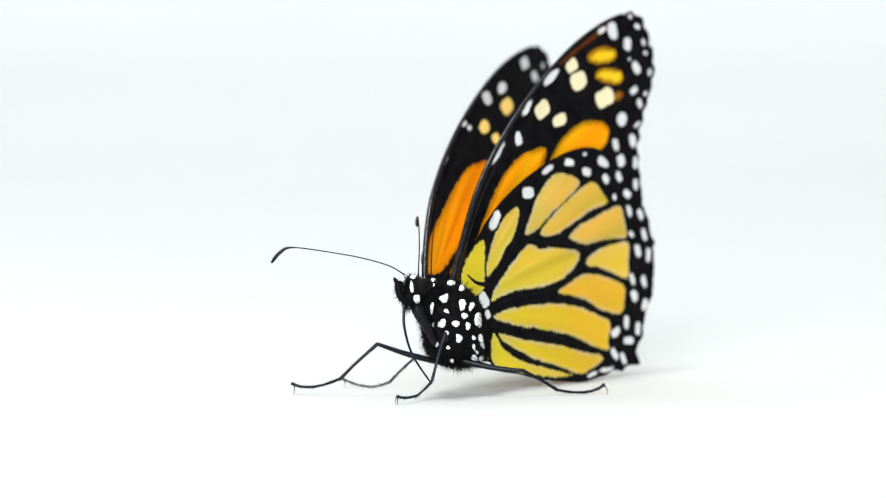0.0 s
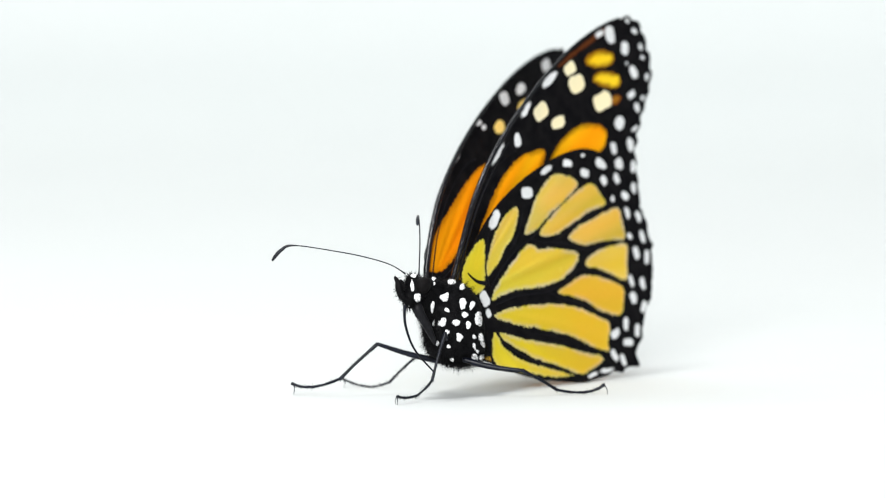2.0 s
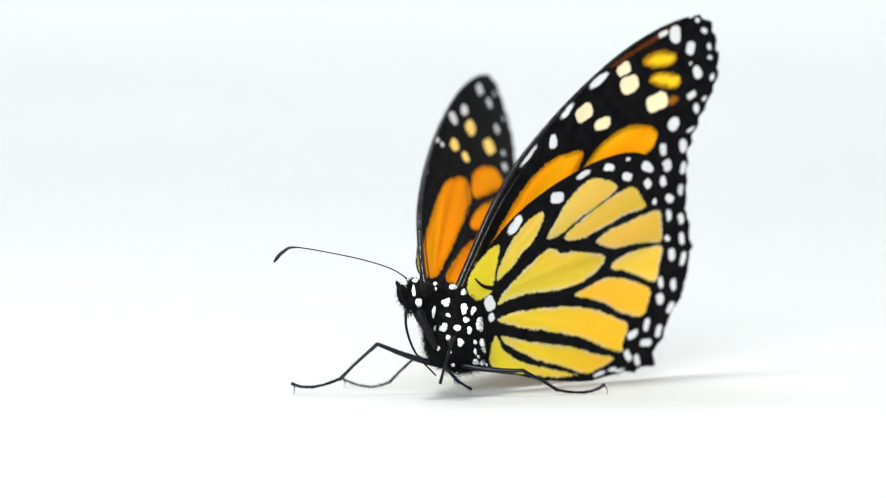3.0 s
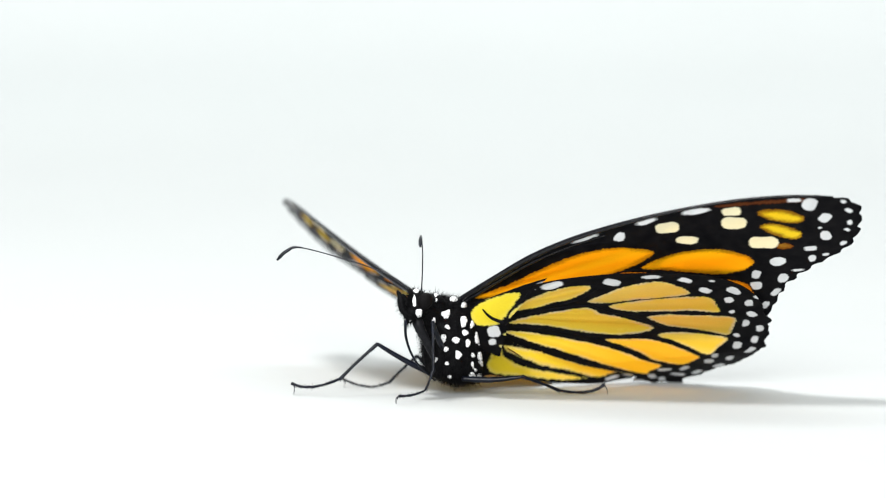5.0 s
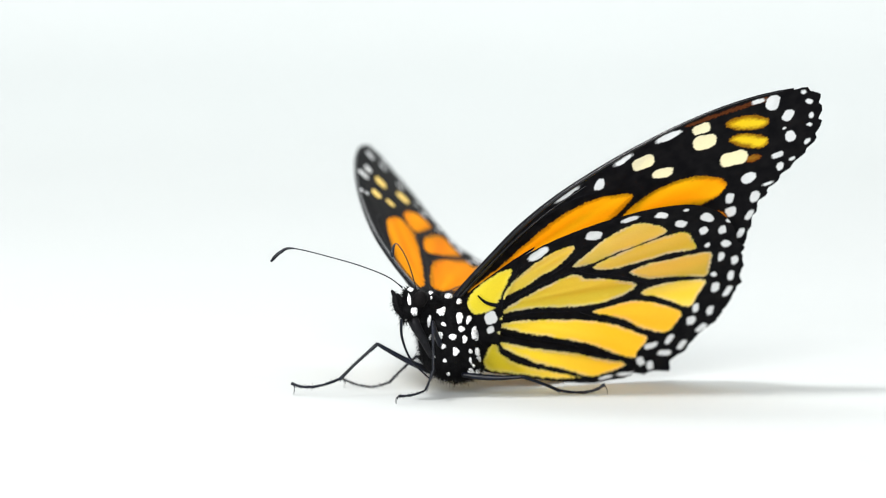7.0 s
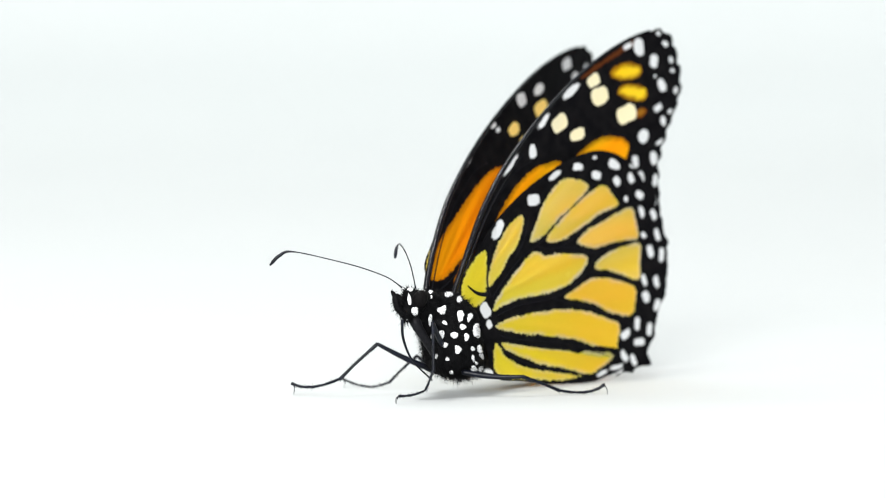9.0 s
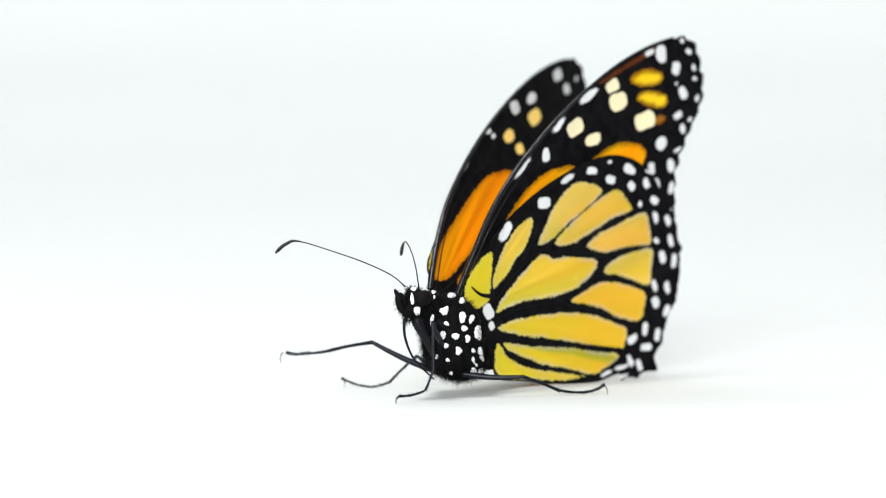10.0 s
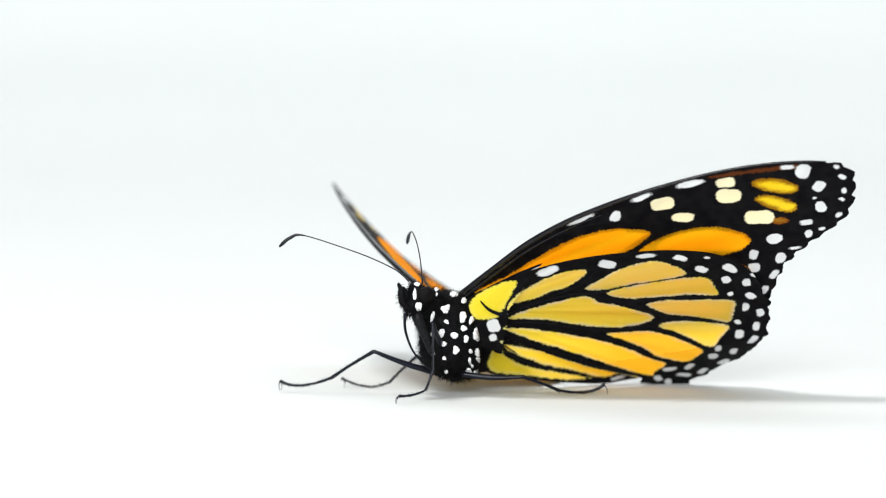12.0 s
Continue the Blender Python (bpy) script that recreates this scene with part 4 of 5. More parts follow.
def motions():
    walk(fore_left, [
        (0, mm(2.52, 0.55, 10.87, 82.2, -42.0, 51.4)), (0.5, mm(2.59, 0.54, 11.00, 80.4, -41.3, 52.9)),
        (1, mm(2.56, 0.53, 10.95, 80.7, -41.2, 53.6)), (1.5, mm(2.53, 0.53, 10.99, 80.7, -40.9, 53.3)),
        (2, mm(2.59, 0.53, 10.90, 80.9, -41.0, 52.9)), (2.5, mm(2.77, 0.55, 10.85, 84.0, -42.5, 47.9)),
        (3, mm(3.23, 0.52, 10.72, 95.2, -41.7, 34.6)), (3.2, mm(3.15, 0.52, 10.59, 103.0, -40.5, 27.0)),
        (4.8, mm(3.70, 0.48, 9.67, 139.7, -17.2, -17.5)), (5, mm(3.54, 0.57, 9.81, 139.7, -15.5, -18.4)),
        (5.5, mm(3.40, 0.62, 10.02, 140.9, -13.8, -20.9)), (6, mm(3.29, 0.59, 10.13, 142.8, -12.6, -21.0)),
        (6.5, mm(3.23, 0.59, 10.32, 143.6, -15.4, -19.7)), (7, mm(2.80, 0.54, 10.04, 130.7, -31.1, -3.0)),
        (7.2, mm(2.68, 0.54, 9.97, 122.7, -36.4, 5.3)), (8.8, mm(2.66, 0.55, 9.69, 86.8, -41.0, 44.6)),
        (9, mm(2.71, 0.55, 9.62, 85.7, -40.6, 45.6)), (9.5, mm(2.98, 0.52, 9.44, 84.3, -39.7, 47.1)),
        (10, mm(3.05, 0.52, 9.47, 89.3, -39.4, 41.0)), (10.5, mm(3.33, 0.53, 9.68, 102.7, -37.3, 23.3)),
        (11, mm(3.43, 0.54, 9.78, 114.5, -32.7, 8.1)), (11.5, mm(3.46, 0.62, 9.76, 124.9, -25.6, -5.3)),
        (12, mm(3.52, 0.75, 10.11, 132.5, -19.8, -16.3))])
    walk(hind_left, [
        (0, mm(4.49, 1.17, 9.37, 85.5, -10.1, 48.2)), (0.5, mm(4.49, 0.85, 9.52, 84.4, -9.5, 49.0)),
        (1, mm(4.48, 1.38, 9.49, 83.8, -9.5, 49.3)), (1.5, mm(4.53, 1.25, 9.51, 83.8, -9.4, 49.3)),
        (2, mm(4.59, 1.16, 9.51, 84.0, -9.3, 49.0)), (2.5, mm(4.56, 0.93, 9.33, 88.5, -11.2, 45.5)),
        (3, mm(4.83, 0.64, 9.10, 99.4, -10.4, 38.2)), (3.2, mm(4.97, 0.42, 8.90, 104.4, -9.7, 35.8)),
        (4.8, mm(5.46, -1.17, 8.21, 143.5, 4.5, 11.6)), (5, mm(5.48, -0.74, 8.25, 144.3, 5.9, 9.9)),
        (5.5, mm(5.41, -0.47, 8.37, 145.3, 7.3, 8.2)), (6, mm(5.46, 0.40, 8.33, 146.1, 7.7, 7.7)),
        (6.5, mm(5.29, 0.81, 8.41, 143.7, 5.4, 9.9)), (7, mm(4.68, -0.12, 8.60, 128.9, -5.4, 20.6)),
        (7.2, mm(4.20, -0.15, 8.93, 122.9, -8.6, 24.3)), (8.8, mm(4.55, 1.50, 8.01, 89.9, -13.1, 43.2)),
        (9, mm(4.62, 1.35, 8.13, 88.3, -12.6, 44.1)), (9.5, mm(4.86, 1.59, 7.98, 86.2, -12.0, 44.5)),
        (10, mm(4.88, 1.26, 7.98, 91.7, -11.7, 41.0)), (10.5, mm(4.95, 0.71, 8.10, 105.6, -10.5, 30.0)),
        (11, mm(5.17, 0.60, 8.14, 115.3, -6.4, 20.8)), (11.5, mm(5.32, 0.49, 8.26, 127.1, -0.1, 12.8)),
        (12, mm(5.49, -0.53, 8.55, 136.2, 4.0, 8.0))])
    walk(fore_right, [
        (0, mm(0.39, 1.65, 11.38, 67.2, -34.0, 71.1)), (0.5, mm(0.37, 1.64, 11.35, 67.5, -33.9, 70.2)),
        (1, mm(0.46, 1.64, 11.55, 67.7, -33.4, 68.6)), (1.5, mm(0.43, 1.63, 11.38, 69.6, -33.5, 67.7)),
        (2, mm(0.45, 1.64, 11.55, 71.1, -33.2, 67.0)), (2.5, mm(0.62, 1.62, 11.26, 66.5, -33.8, 70.8)),
        (3, mm(0.34, 1.66, 11.09, 61.7, -29.0, 80.9)), (3.2, mm(0.37, 1.66, 10.97, 58.1, -27.4, 85.1)),
        (4.8, mm(0.75, 1.46, 10.27, 39.6, -11.6, 112.4)), (5, mm(1.35, 1.66, 9.32, 37.3, -10.6, 115.4)),
        (5.5, mm(0.59, 1.56, 8.79, 34.9, -6.1, 116.7)), (6, mm(0.16, 1.56, 9.30, 35.7, -5.1, 115.7)),
        (6.5, mm(1.27, 1.76, 9.76, 36.5, -7.1, 114.7)), (7, mm(-0.01, 1.73, 10.93, 38.0, -17.5, 99.6)),
        (7.2, mm(0.00, 1.72, 10.76, 43.6, -23.6, 93.9)), (8.8, mm(0.36, 1.68, 10.46, 77.2, -35.3, 62.6)),
        (9, mm(0.31, 1.67, 10.44, 78.7, -35.4, 61.9)), (9.5, mm(0.45, 1.67, 10.35, 80.7, -34.4, 60.7)),
        (10, mm(0.87, 1.66, 10.49, 73.8, -32.9, 65.5)), (10.5, mm(0.95, 1.72, 10.54, 62.7, -28.6, 78.2)),
        (11, mm(0.46, 1.70, 10.78, 55.7, -22.0, 88.5)), (11.5, mm(0.22, 1.67, 10.02, 47.4, -16.6, 97.5)),
        (12, mm(0.64, 1.43, 10.69, 41.5, -11.0, 105.7))])
    walk(hind_right, [
        (0, mm(0.65, 4.15, 10.67, 69.8, -4.4, 58.4)), (0.5, mm(0.65, 4.18, 10.63, 69.6, -4.3, 57.3)),
        (1, mm(0.74, 4.20, 10.86, 70.6, -3.6, 56.4)), (1.5, mm(0.71, 4.20, 10.73, 72.1, -3.6, 56.2)),
        (2, mm(0.71, 4.21, 10.95, 73.2, -3.0, 56.2)), (2.5, mm(0.92, 4.12, 10.48, 67.5, -4.7, 58.0)),
        (3, mm(0.60, 3.89, 10.08, 59.9, -1.1, 65.7)), (3.2, mm(0.66, 3.82, 9.88, 57.3, -0.6, 67.3)),
        (4.8, mm(1.98, 2.88, 9.31, 31.7, 10.5, 83.9)), (5, mm(2.63, 3.05, 8.33, 29.3, 10.3, 86.9)),
        (5.5, mm(1.93, 2.87, 7.81, 25.7, 13.5, 86.7)), (6, mm(1.48, 2.84, 8.34, 27.4, 15.1, 86.9)),
        (6.5, mm(2.51, 3.08, 8.78, 30.7, 14.1, 85.5)), (7, mm(0.94, 3.47, 9.66, 36.0, 2.3, 71.7)),
        (7.2, mm(0.76, 3.65, 9.46, 41.4, -1.0, 69.4)), (8.8, mm(0.60, 4.28, 9.98, 77.1, -8.0, 56.5)),
        (9, mm(0.54, 4.28, 10.02, 79.0, -7.8, 56.1)), (9.5, mm(0.66, 4.28, 10.01, 81.5, -6.9, 56.2)),
        (10, mm(1.11, 4.22, 9.91, 74.0, -6.2, 57.6)), (10.5, mm(1.23, 4.01, 9.55, 60.7, -4.0, 65.2)),
        (11, mm(0.76, 3.67, 9.58, 53.6, 1.8, 71.7)), (11.5, mm(1.00, 3.33, 8.87, 43.1, 5.9, 76.1)),
        (12, mm(1.83, 2.93, 9.78, 34.7, 9.5, 78.7))])
    walk(shoulder_left, [
        (0, mm(4.57, 1.10, 9.38, 85.5, -10.1, 48.2)), (0.5, mm(4.57, 0.78, 9.53, 84.4, -9.5, 49.0)),
        (1, mm(4.56, 1.31, 9.50, 83.8, -9.5, 49.3)), (1.5, mm(4.61, 1.18, 9.52, 83.8, -9.4, 49.3)),
        (2, mm(4.67, 1.09, 9.52, 84.0, -9.3, 49.0)), (2.5, mm(4.64, 0.85, 9.33, 88.5, -11.2, 45.5)),
        (3, mm(4.90, 0.56, 9.08, 99.4, -10.4, 38.2)), (3.2, mm(5.09, 0.13, 8.80, 102.6, -9.7, 35.8)),
        (4.8, mm(4.86, -2.46, 6.72, 131.5, 4.5, 11.6)), (5, mm(4.81, -2.02, 6.74, 132.3, 5.9, 9.9)),
        (5.5, mm(4.66, -1.74, 6.84, 133.3, 7.3, 8.2)), (6, mm(4.68, -0.85, 6.79, 134.1, 7.7, 7.7)),
        (6.5, mm(4.63, -0.49, 6.91, 131.7, 5.4, 9.9)), (7, mm(4.63, -1.01, 7.86, 121.7, -5.4, 20.6)),
        (7.2, mm(4.25, -0.85, 8.43, 117.5, -8.6, 24.3)), (8.8, mm(4.63, 1.42, 8.01, 89.9, -13.1, 43.2)),
        (9, mm(4.70, 1.27, 8.13, 88.3, -12.6, 44.1)), (9.5, mm(4.94, 1.51, 7.99, 86.2, -12.0, 44.5)),
        (10, mm(4.95, 1.18, 7.98, 91.7, -11.7, 41.0)), (10.5, mm(5.07, 0.18, 7.92, 102.0, -10.5, 30.0)),
        (11, mm(5.16, -0.42, 7.65, 108.1, -6.4, 20.8)), (11.5, mm(4.99, -0.87, 7.31, 116.9, -0.1, 12.8)),
        (12, mm(4.86, -1.99, 7.23, 124.2, 4.0, 8.0))])
    walk(shoulder_right, [
        (0, mm(0.56, 4.21, 10.63, 69.8, -4.4, 58.4)), (0.5, mm(0.56, 4.24, 10.59, 69.6, -4.3, 57.3)),
        (1, mm(0.65, 4.26, 10.82, 70.6, -3.6, 56.4)), (1.5, mm(0.62, 4.26, 10.70, 72.1, -3.6, 56.2)),
        (2, mm(0.62, 4.27, 10.92, 73.2, -3.0, 56.2)), (2.5, mm(0.84, 4.18, 10.44, 67.5, -4.7, 58.0)),
        (3, mm(0.51, 3.93, 10.02, 59.9, -1.1, 65.7)), (3.2, mm(0.57, 3.86, 9.82, 57.3, -0.6, 67.3)),
        (4.8, mm(1.92, 2.87, 9.22, 31.7, 10.5, 83.9)), (5, mm(2.58, 3.04, 8.24, 29.3, 10.3, 86.9)),
        (5.5, mm(1.88, 2.85, 7.71, 25.7, 13.5, 86.7)), (6, mm(1.43, 2.82, 8.25, 27.4, 15.1, 86.9)),
        (6.5, mm(2.45, 3.06, 8.69, 30.7, 14.1, 85.5)), (7, mm(0.88, 3.49, 9.57, 36.0, 2.3, 71.7)),
        (7.2, mm(0.69, 3.68, 9.38, 41.4, -1.0, 69.4)), (8.8, mm(0.51, 4.34, 9.96, 77.1, -8.0, 56.5)),
        (9, mm(0.45, 4.34, 10.00, 79.0, -7.8, 56.1)), (9.5, mm(0.57, 4.34, 9.99, 81.5, -6.9, 56.2)),
        (10, mm(1.02, 4.28, 9.88, 74.0, -6.2, 57.6)), (10.5, mm(1.14, 4.05, 9.50, 60.7, -4.0, 65.2)),
        (11, mm(0.68, 3.70, 9.51, 53.6, 1.8, 71.7)), (11.5, mm(0.93, 3.34, 8.79, 43.1, 5.9, 76.1)),
        (12, mm(1.77, 2.93, 9.69, 34.7, 9.5, 78.7))])
    walk(lobe_left, [
        (0, mm(4.49, 1.17, 9.37, 85.5, -10.1, 48.2)), (0.5, mm(4.49, 0.85, 9.52, 84.4, -9.5, 49.0)),
        (1, mm(4.48, 1.38, 9.49, 83.8, -9.5, 49.3)), (1.5, mm(4.53, 1.25, 9.51, 83.8, -9.4, 49.3)),
        (2, mm(4.59, 1.16, 9.51, 84.0, -9.3, 49.0)), (2.5, mm(4.56, 0.93, 9.33, 88.5, -11.2, 45.5)),
        (3, mm(4.83, 0.64, 9.10, 99.4, -10.4, 38.2)), (3.2, mm(4.97, 0.42, 8.90, 104.4, -9.7, 35.8)),
        (4.8, mm(5.60, -2.18, 6.57, 153.0, 1.6, 13.4)), (5, mm(5.56, -1.90, 6.25, 155.7, 2.3, 12.0)),
        (5.5, mm(5.40, -1.68, 6.17, 157.7, 3.4, 10.3)), (6, mm(5.42, -0.82, 6.03, 159.0, 3.6, 9.9)),
        (6.5, mm(5.38, -0.29, 6.59, 154.2, 2.2, 11.9)), (7, mm(4.68, -0.12, 8.60, 128.9, -5.4, 20.6)),
        (7.2, mm(4.20, -0.15, 8.93, 122.9, -8.6, 24.3)), (8.8, mm(4.55, 1.50, 8.01, 89.9, -13.1, 43.2)),
        (9, mm(4.62, 1.35, 8.13, 88.3, -12.6, 44.1)), (9.5, mm(4.86, 1.59, 7.98, 86.2, -12.0, 44.5)),
        (10, mm(4.88, 1.26, 7.98, 91.7, -11.7, 41.0)), (10.5, mm(5.36, 0.10, 7.87, 109.1, -10.9, 31.3)),
        (11, mm(5.69, -0.47, 7.50, 121.6, -7.6, 22.9)), (11.5, mm(5.74, -1.03, 6.83, 137.4, -2.6, 15.6)),
        (12, mm(5.66, -2.05, 6.56, 148.5, 0.5, 10.7))])
    walk(lobe_right, [
        (0, mm(0.65, 4.15, 10.67, 69.8, -4.4, 58.4)), (0.5, mm(0.65, 4.18, 10.63, 69.6, -4.3, 57.3)),
        (1, mm(0.74, 4.20, 10.86, 70.6, -3.6, 56.4)), (1.5, mm(0.71, 4.20, 10.73, 72.1, -3.6, 56.2)),
        (2, mm(0.71, 4.21, 10.95, 73.2, -3.0, 56.2)), (2.5, mm(0.92, 4.12, 10.48, 67.5, -4.7, 58.0)),
        (3, mm(0.60, 3.89, 10.08, 59.9, -1.1, 65.7)), (3.2, mm(0.66, 3.82, 9.88, 57.3, -0.6, 67.3)),
        (4.8, mm(1.09, 2.72, 7.60, 22.0, 7.4, 82.3)), (5, mm(1.81, 2.83, 6.59, 19.6, 7.2, 85.5)),
        (5.5, mm(1.22, 2.56, 6.05, 16.1, 10.2, 85.5)), (6, mm(0.71, 2.47, 6.60, 17.6, 11.9, 85.5)),
        (6.5, mm(1.64, 2.78, 7.09, 21.0, 11.0, 83.9)), (7, mm(0.89, 3.48, 9.61, 35.6, 2.2, 71.6)),
        (7.2, mm(0.76, 3.65, 9.46, 41.4, -1.0, 69.4)), (8.8, mm(0.60, 4.28, 9.98, 77.1, -8.0, 56.5)),
        (9, mm(0.54, 4.28, 10.02, 79.0, -7.8, 56.1)), (9.5, mm(0.66, 4.28, 10.01, 81.5, -6.9, 56.2)),
        (10, mm(1.11, 4.22, 9.91, 74.0, -6.2, 57.6)), (10.5, mm(1.23, 4.01, 9.55, 60.7, -4.0, 65.2)),
        (11, mm(0.76, 3.67, 9.58, 53.6, 1.8, 71.7)), (11.5, mm(0.61, 3.40, 8.39, 40.0, 5.1, 75.4)),
        (12, mm(0.85, 2.91, 8.14, 25.3, 6.5, 77.0))])
    walk(panel_left, [
        (0, mm(4.49, 1.07, 9.38, 85.5, -10.1, 48.2)), (2, mm(4.59, 1.05, 9.51, 84.0, -9.5, 49.0)),
        (2.5, mm(4.56, 0.83, 9.33, 88.5, -11.2, 45.5)), (3.2, mm(4.97, 0.31, 8.91, 104.4, -10.7, 35.5)),
        (4.8, mm(5.05, -0.08, 7.76, 123.3, -9.2, 17.9)), (5, mm(5.21, -0.49, 7.68, 123.0, -9.4, 22.0)),
        (5.5, mm(5.21, -0.49, 7.68, 123.0, -9.4, 22.0)), (6, mm(5.21, -0.49, 7.68, 123.0, -9.4, 22.0)),
        (6.5, mm(5.05, -0.08, 7.76, 123.3, -9.2, 17.9)), (7, mm(4.89, -0.36, 8.11, 122.6, -8.2, 23.5)),
        (7.2, mm(4.44, -0.54, 8.64, 121.9, -8.3, 24.7)), (8.8, mm(4.55, 1.40, 8.01, 89.9, -14.6, 43.2)),
        (9.5, mm(4.86, 1.48, 7.99, 86.2, -14.5, 44.7)), (10, mm(4.88, 1.16, 7.99, 91.7, -14.7, 40.9)),
        (10.5, mm(4.95, 0.60, 8.10, 105.7, -12.9, 29.3)), (11, mm(5.04, -0.32, 8.19, 109.8, -11.8, 25.2)),
        (11.5, mm(4.98, -0.25, 7.88, 119.9, -9.9, 24.5)), (12, mm(5.05, -0.08, 7.76, 123.3, -9.2, 17.9))])
    walk(panel_right, [
        (0, mm(0.61, 4.14, 10.66, 69.8, -4.4, 58.4)), (2, mm(0.67, 4.20, 10.94, 73.2, -3.0, 56.2)),
        (2.5, mm(0.89, 4.12, 10.47, 67.5, -4.7, 58.0)), (3.2, mm(0.62, 3.82, 9.87, 57.3, -0.6, 67.3)),
        (4.8, mm(2.39, 2.76, 9.19, 31.7, 10.5, 83.9)), (5, mm(2.75, 2.96, 8.15, 29.3, 10.3, 86.9)),
        (5.5, mm(1.97, 2.79, 7.58, 25.7, 13.5, 86.7)), (6, mm(1.21, 2.70, 8.10, 27.4, 15.1, 86.9)),
        (6.5, mm(2.23, 2.93, 8.56, 30.7, 14.1, 85.5)), (7, mm(0.89, 3.50, 9.46, 36.0, 2.3, 71.7)),
        (7.2, mm(0.65, 3.70, 9.32, 41.4, -1.0, 69.4)), (8.8, mm(0.56, 4.28, 9.98, 77.1, -8.0, 56.5)),
        (9.5, mm(0.63, 4.27, 10.01, 81.5, -6.9, 56.2)), (10, mm(1.07, 4.22, 9.91, 74.0, -6.2, 57.6)),
        (10.5, mm(1.20, 4.01, 9.55, 60.7, -4.0, 65.2)), (11, mm(0.44, 3.62, 9.56, 53.6, 1.8, 71.7)),
        (11.5, mm(0.76, 3.20, 8.73, 43.1, 5.9, 76.1)), (12, mm(2.02, 2.74, 9.54, 34.7, 9.5, 78.7))])
    body = [
        (0, mm(0.87, -0.00, 8.26, 0, 0.0, 0)), (0.5, mm(0.87, -0.00, 8.39, 0, 0.0, 0)),
        (1, mm(0.87, -0.00, 8.39, 0, 0.0, 0)), (1.5, mm(0.87, -0.00, 8.39, 0, 0.0, 0)),
        (2, mm(0.92, -0.00, 8.39, 0, 0.2, 0)), (2.5, mm(0.93, -0.00, 8.07, 0, -1.1, 0)),
        (3, mm(1.05, -0.00, 7.78, 0, 0.6, 0)), (3.2, mm(1.03, -0.00, 7.64, 0, 0.9, 0)),
        (4.8, mm(0.88, -0.00, 6.50, 0, 3.3, 0)), (5, mm(0.86, -0.00, 6.36, 0, 3.5, 0)),
        (5.5, mm(0.70, -0.00, 6.45, 0, 3.2, 0)), (6, mm(0.63, -0.00, 6.50, 0, 3.9, 0)),
        (6.5, mm(0.62, -0.00, 6.60, 0, 2.7, 0)), (7, mm(0.50, -0.00, 6.71, 0, 0.8, 0)),
        (7.2, mm(0.52, -0.00, 6.73, 0, 0.6, 0)), (8.8, mm(0.69, -0.00, 6.88, 0, -1.2, 0)),
        (9, mm(0.72, -0.00, 6.90, 0, -1.4, 0)), (9.5, mm(0.94, -0.00, 6.83, 0, -1.0, 0)),
        (10, mm(0.84, -0.00, 6.79, 0, 0.9, 0)), (10.5, mm(0.76, -0.00, 6.86, 0, 3.5, 0)),
        (11, mm(0.73, -0.00, 6.95, 0, 4.9, 0)), (11.5, mm(0.70, -0.00, 6.91, 0, 6.8, 0)),
        (12, mm(0.64, -0.00, 6.96, 0, 6.2, 0))]
    for ob in (thorax, head, abdomen):
        walk(ob, body)
    rest = body[0][1]

    def body_at(t, p):
        """Where a point of the body at rest lies at t."""
        later = [b for b in body if b[0] >= t - 1e-6] or [body[-1]]
        earlier = [b for b in body if b[0] <= t + 1e-6]
        (t0, m0), (t1, m1) = earlier[-1], later[0]
        f = 0.0 if t1 == t0 else (t - t0) / (t1 - t0)
        local = rest.inverted() @ (Vector(p) * MM)
        return (m0 @ local).lerp(m1 @ local, f) / MM

    def steps(k, a, toe):
        """Knee, ankle, middle, toe and claw of a lifted leg."""
        k, a, toe = Vector(k), Vector(a), Vector(toe)
        return k, a, a.lerp(toe, 0.45) - Vector((0, 0, 0.15)), toe, toe + Vector((-0.1, 0, -0.5))

    times = [t for t, _ in body]
    moves = {name: [] for name in legs}
    moves["left_middle"] = [
        (2.5, *steps((0.4, -7.4, 9.0), (-0.3, -6.5, 5.0), (1.1, -5.2, 3.2))), (2.7, *steps((0.8, -7.2, 8.4), (0.6, -6.2, 4.0), (2.6, -5.2, 2.2))),
        (2.8, *steps((1.2, -6.8, 7.2), (2.3, -5.5, 1.8), (5.6, -5.0, 0.5))), (3.0, *steps((1.3, -7.0, 7.6), (0.3, -6.5, 4.2), (1.6, -6.0, 2.8))),
        (3.2, *steps((4.2, -6.2, 3.8), (9.7, -5.0, 1.2), (12.2, -5.0, 0.5))), (3.5, *steps((3.4, -6.4, 4.6), (8.0, -5.2, 1.6), (10.6, -5.0, 0.5))),
        (3.8, *steps((1.0, -7.0, 7.4), (0.0, -6.5, 3.6), (1.0, -5.5, 1.8))), (4.3, *steps((-0.6, -7.0, 7.0), (-2.0, -5.8, 2.2), (-4.2, -4.6, 1.2)))]
    planted = [Vector(p) for p in ((-1.19, -7.2, 9.38), (-1.12, -8.0, 4.08), (-2.1, -8.8, 1.5), (-5.1, -10.2, 1.0), (-5.5, -10.4, 0.0))]
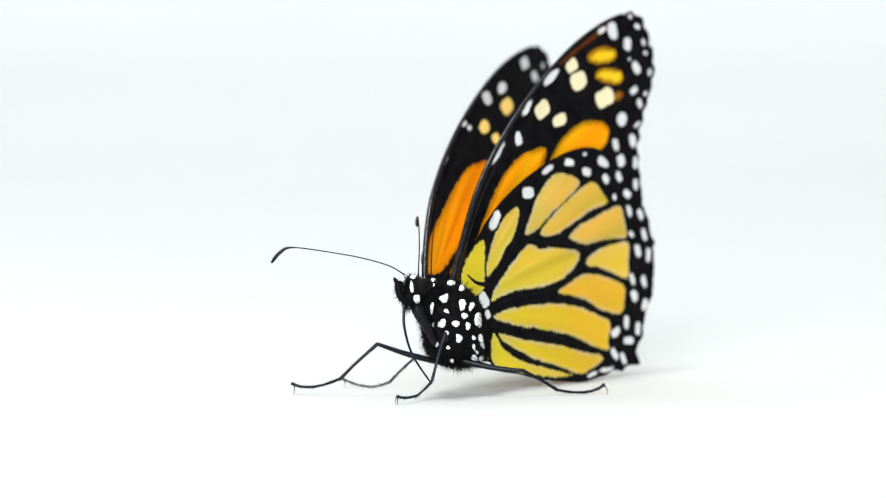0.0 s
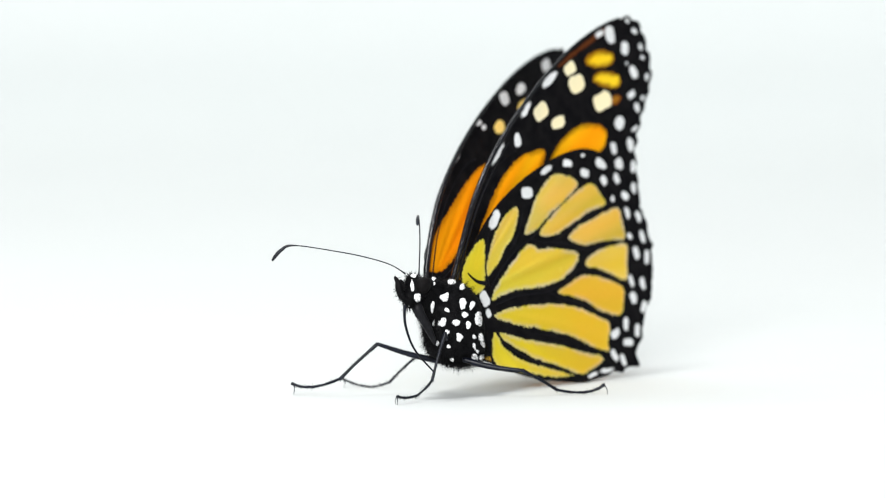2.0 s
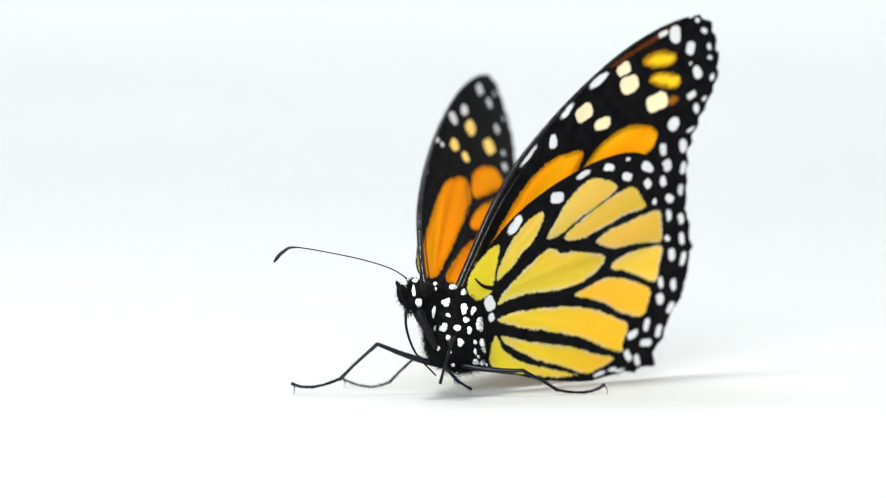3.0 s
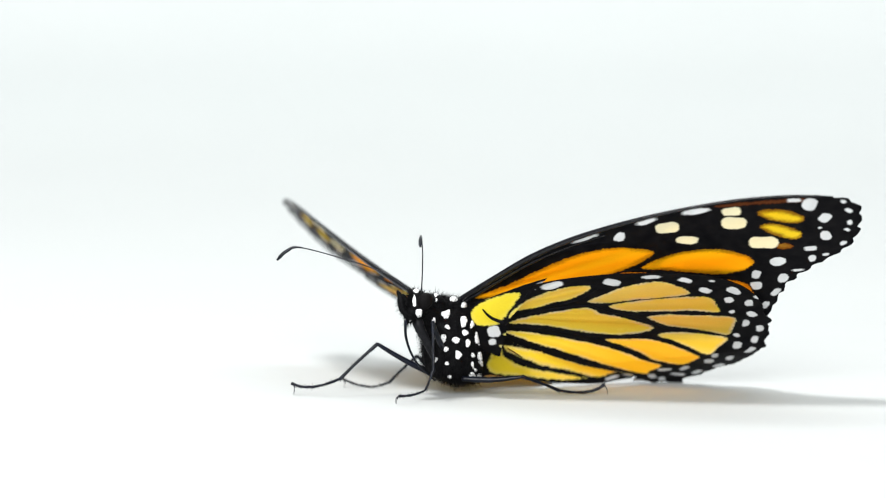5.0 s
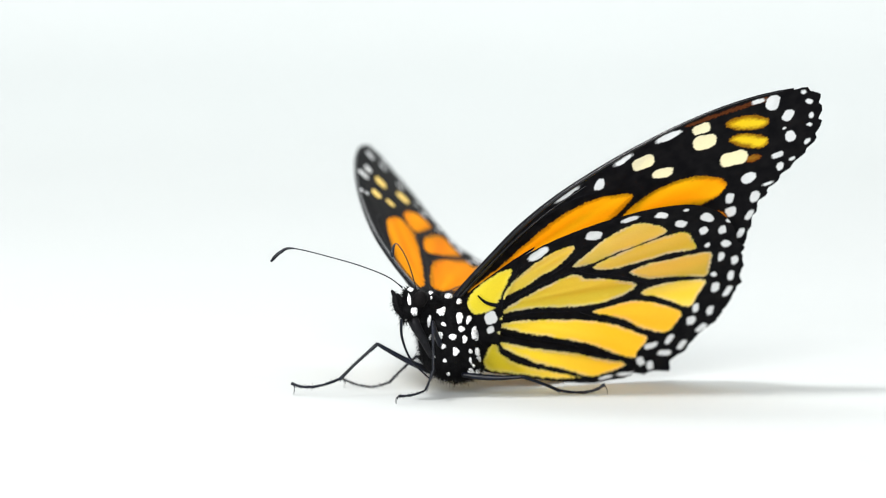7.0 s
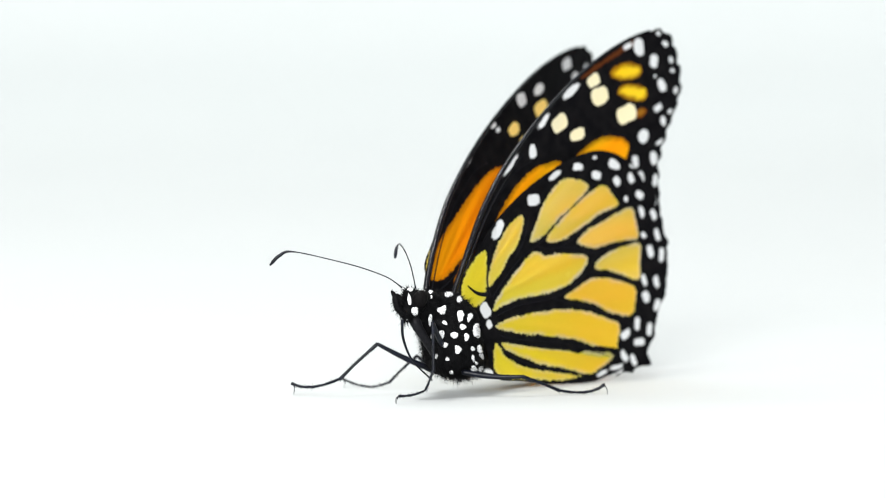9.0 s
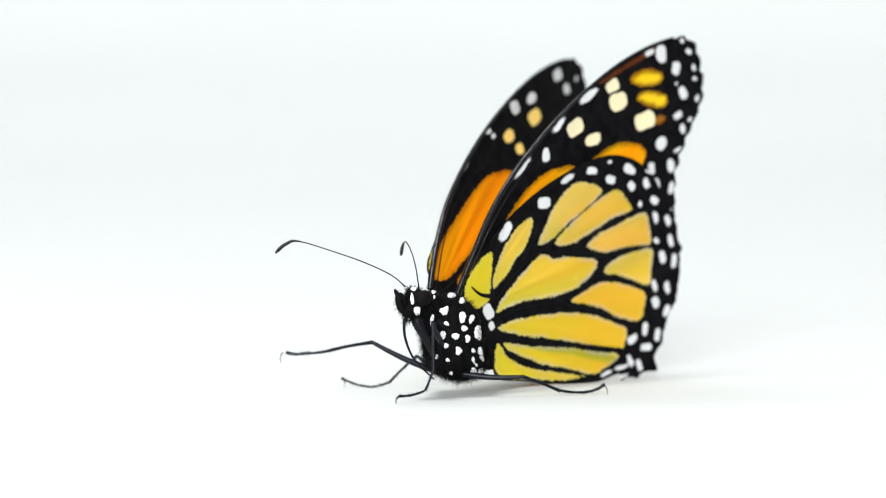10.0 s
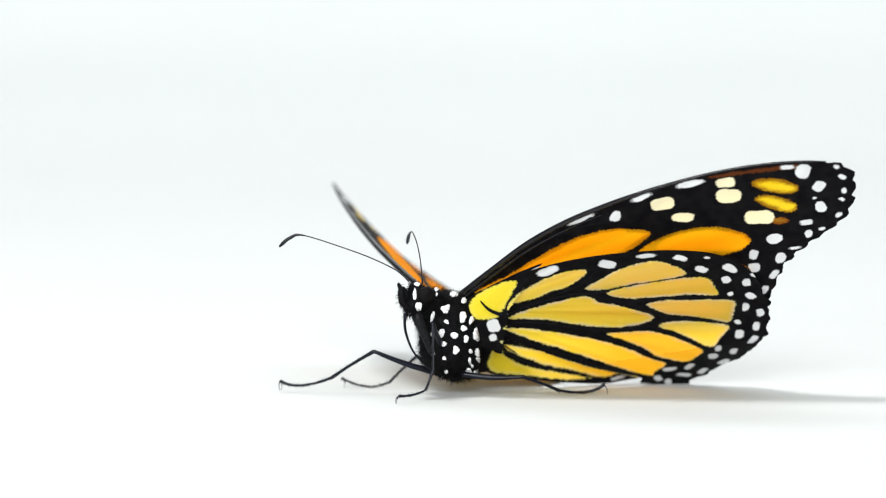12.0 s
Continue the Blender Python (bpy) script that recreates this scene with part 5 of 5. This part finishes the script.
    moves["right_middle"] = [
        (9.2, *legs["right_middle"]["joints"][1:]), (9.3, *[Vector(p) for p in ((-7.5, -0.5, 6.22), (-11.2, -2.8, 2.2), (-14.4, -0.9, 0.8), (-16.59, 0.6, 1.07), (-16.73, 0.4, 0.0))]),
        (9.8, *[Vector(p) for p in ((-7.5, -0.5, 6.22), (-11.2, -2.8, 2.2), (-14.4, -0.9, 0.8), (-16.59, 0.6, 1.07), (-16.73, 0.4, 0.0))]),
        (9.9, *steps((-8.3, 1.0, 6.3), (-12.9, 3.6, 5.0), (-18.0, 4.5, 4.4))), (10.0, *steps((-8.4, 1.0, 6.2), (-13.2, 4.0, 5.0), (-19.2, 5.0, 4.6)))]
    stepped = [Vector(p) for p in ((-8.18, -0.5, 5.27), (-13.18, 1.0, 2.02), (-16.7, 2.1, 0.95), (-19.38, 3.0, 1.34), (-19.48, 3.8, 0.0))]
    for name, l in legs.items():
        still = l["joints"][1:]
        stations = list(moves[name])
        for t in times:
            if name == "left_middle":
                if t < 2.45:
                    stations.append((t, *still))
                elif t > 4.6:
                    stations.append((t, *planted))
            elif name == "right_middle" and t > 9.1:
                if t > 10.05:
                    stations.append((t, *stepped))
            else:
                # the left hind knee sinks with the body
                sunk = 0.74 * min(max(t - 3.2, 0.0) / 1.6, 1.0) if name == "left_hind" else 0.0
                stations.append((t, still[0] - Vector((0, 0, sunk)), *still[1:]))
        if name == "left_middle":
            stations += [(2.4, *still)]
        if name == "right_middle":
            stations += [(10.1, *stepped)]
        stations.sort(key=lambda q: q[0])
        for key, rows in leg_rows(l, stations, body_at).items():
            walk(l[key], rows)
    # antennae and proboscis: turns by time
    right = [(0, 0, 0, 0), (2.5, 0, 0.5, 0), (3.2, 0, 2.5, 0), (4.8, 0, 7.2, 0), (5.0, 0, 7.0, 0), (5.5, 0, 6.4, 0), (6.0, 0, 5.8, 0), (7.0, 0, 6.0, 0), (9.5, 0, 4.0, 0), (9.8, 0, 6.6, 0), (10.0, 0, 9.4, 0), (10.5, 0, 9.2, 0), (12, 0, 9.8, 0)]
    left = [(0, 0, 0, 0), (3.2, 0, 0, 0), (4.8, 4, 0, 0), (5.5, 8, 0, 0), (6.0, 12, 0, -5), (6.5, 13, -1, -10), (7.0, 15, -6, -15), (9.5, 16, -3, -13), (10.5, 12, 0, -12), (12, 8, 0, -12)]
    for ob, base, turns in ((antenna_right, (-5.37, -6.0, 6.54), right), (antenna_left, (-3.77, -6.0, 6.44), left), (proboscis, (-5.4, -7.0, 2.6), [(0, 0, 0, 0), (1.0, 20, -2, 0), (4.8, 32, -2, 0), (12, 32, -2, 0)])):
        rows = []
        for t, m in body:
            a = [float(np.interp(t, [q[0] for q in turns], [q[k] for q in turns])) for k in (1, 2, 3)]
            rows.append((t, Matrix.Translation(m @ (Vector(base) * MM)) @ pose(0, 0, 0, *a)))
        walk(ob, rows)


motions()
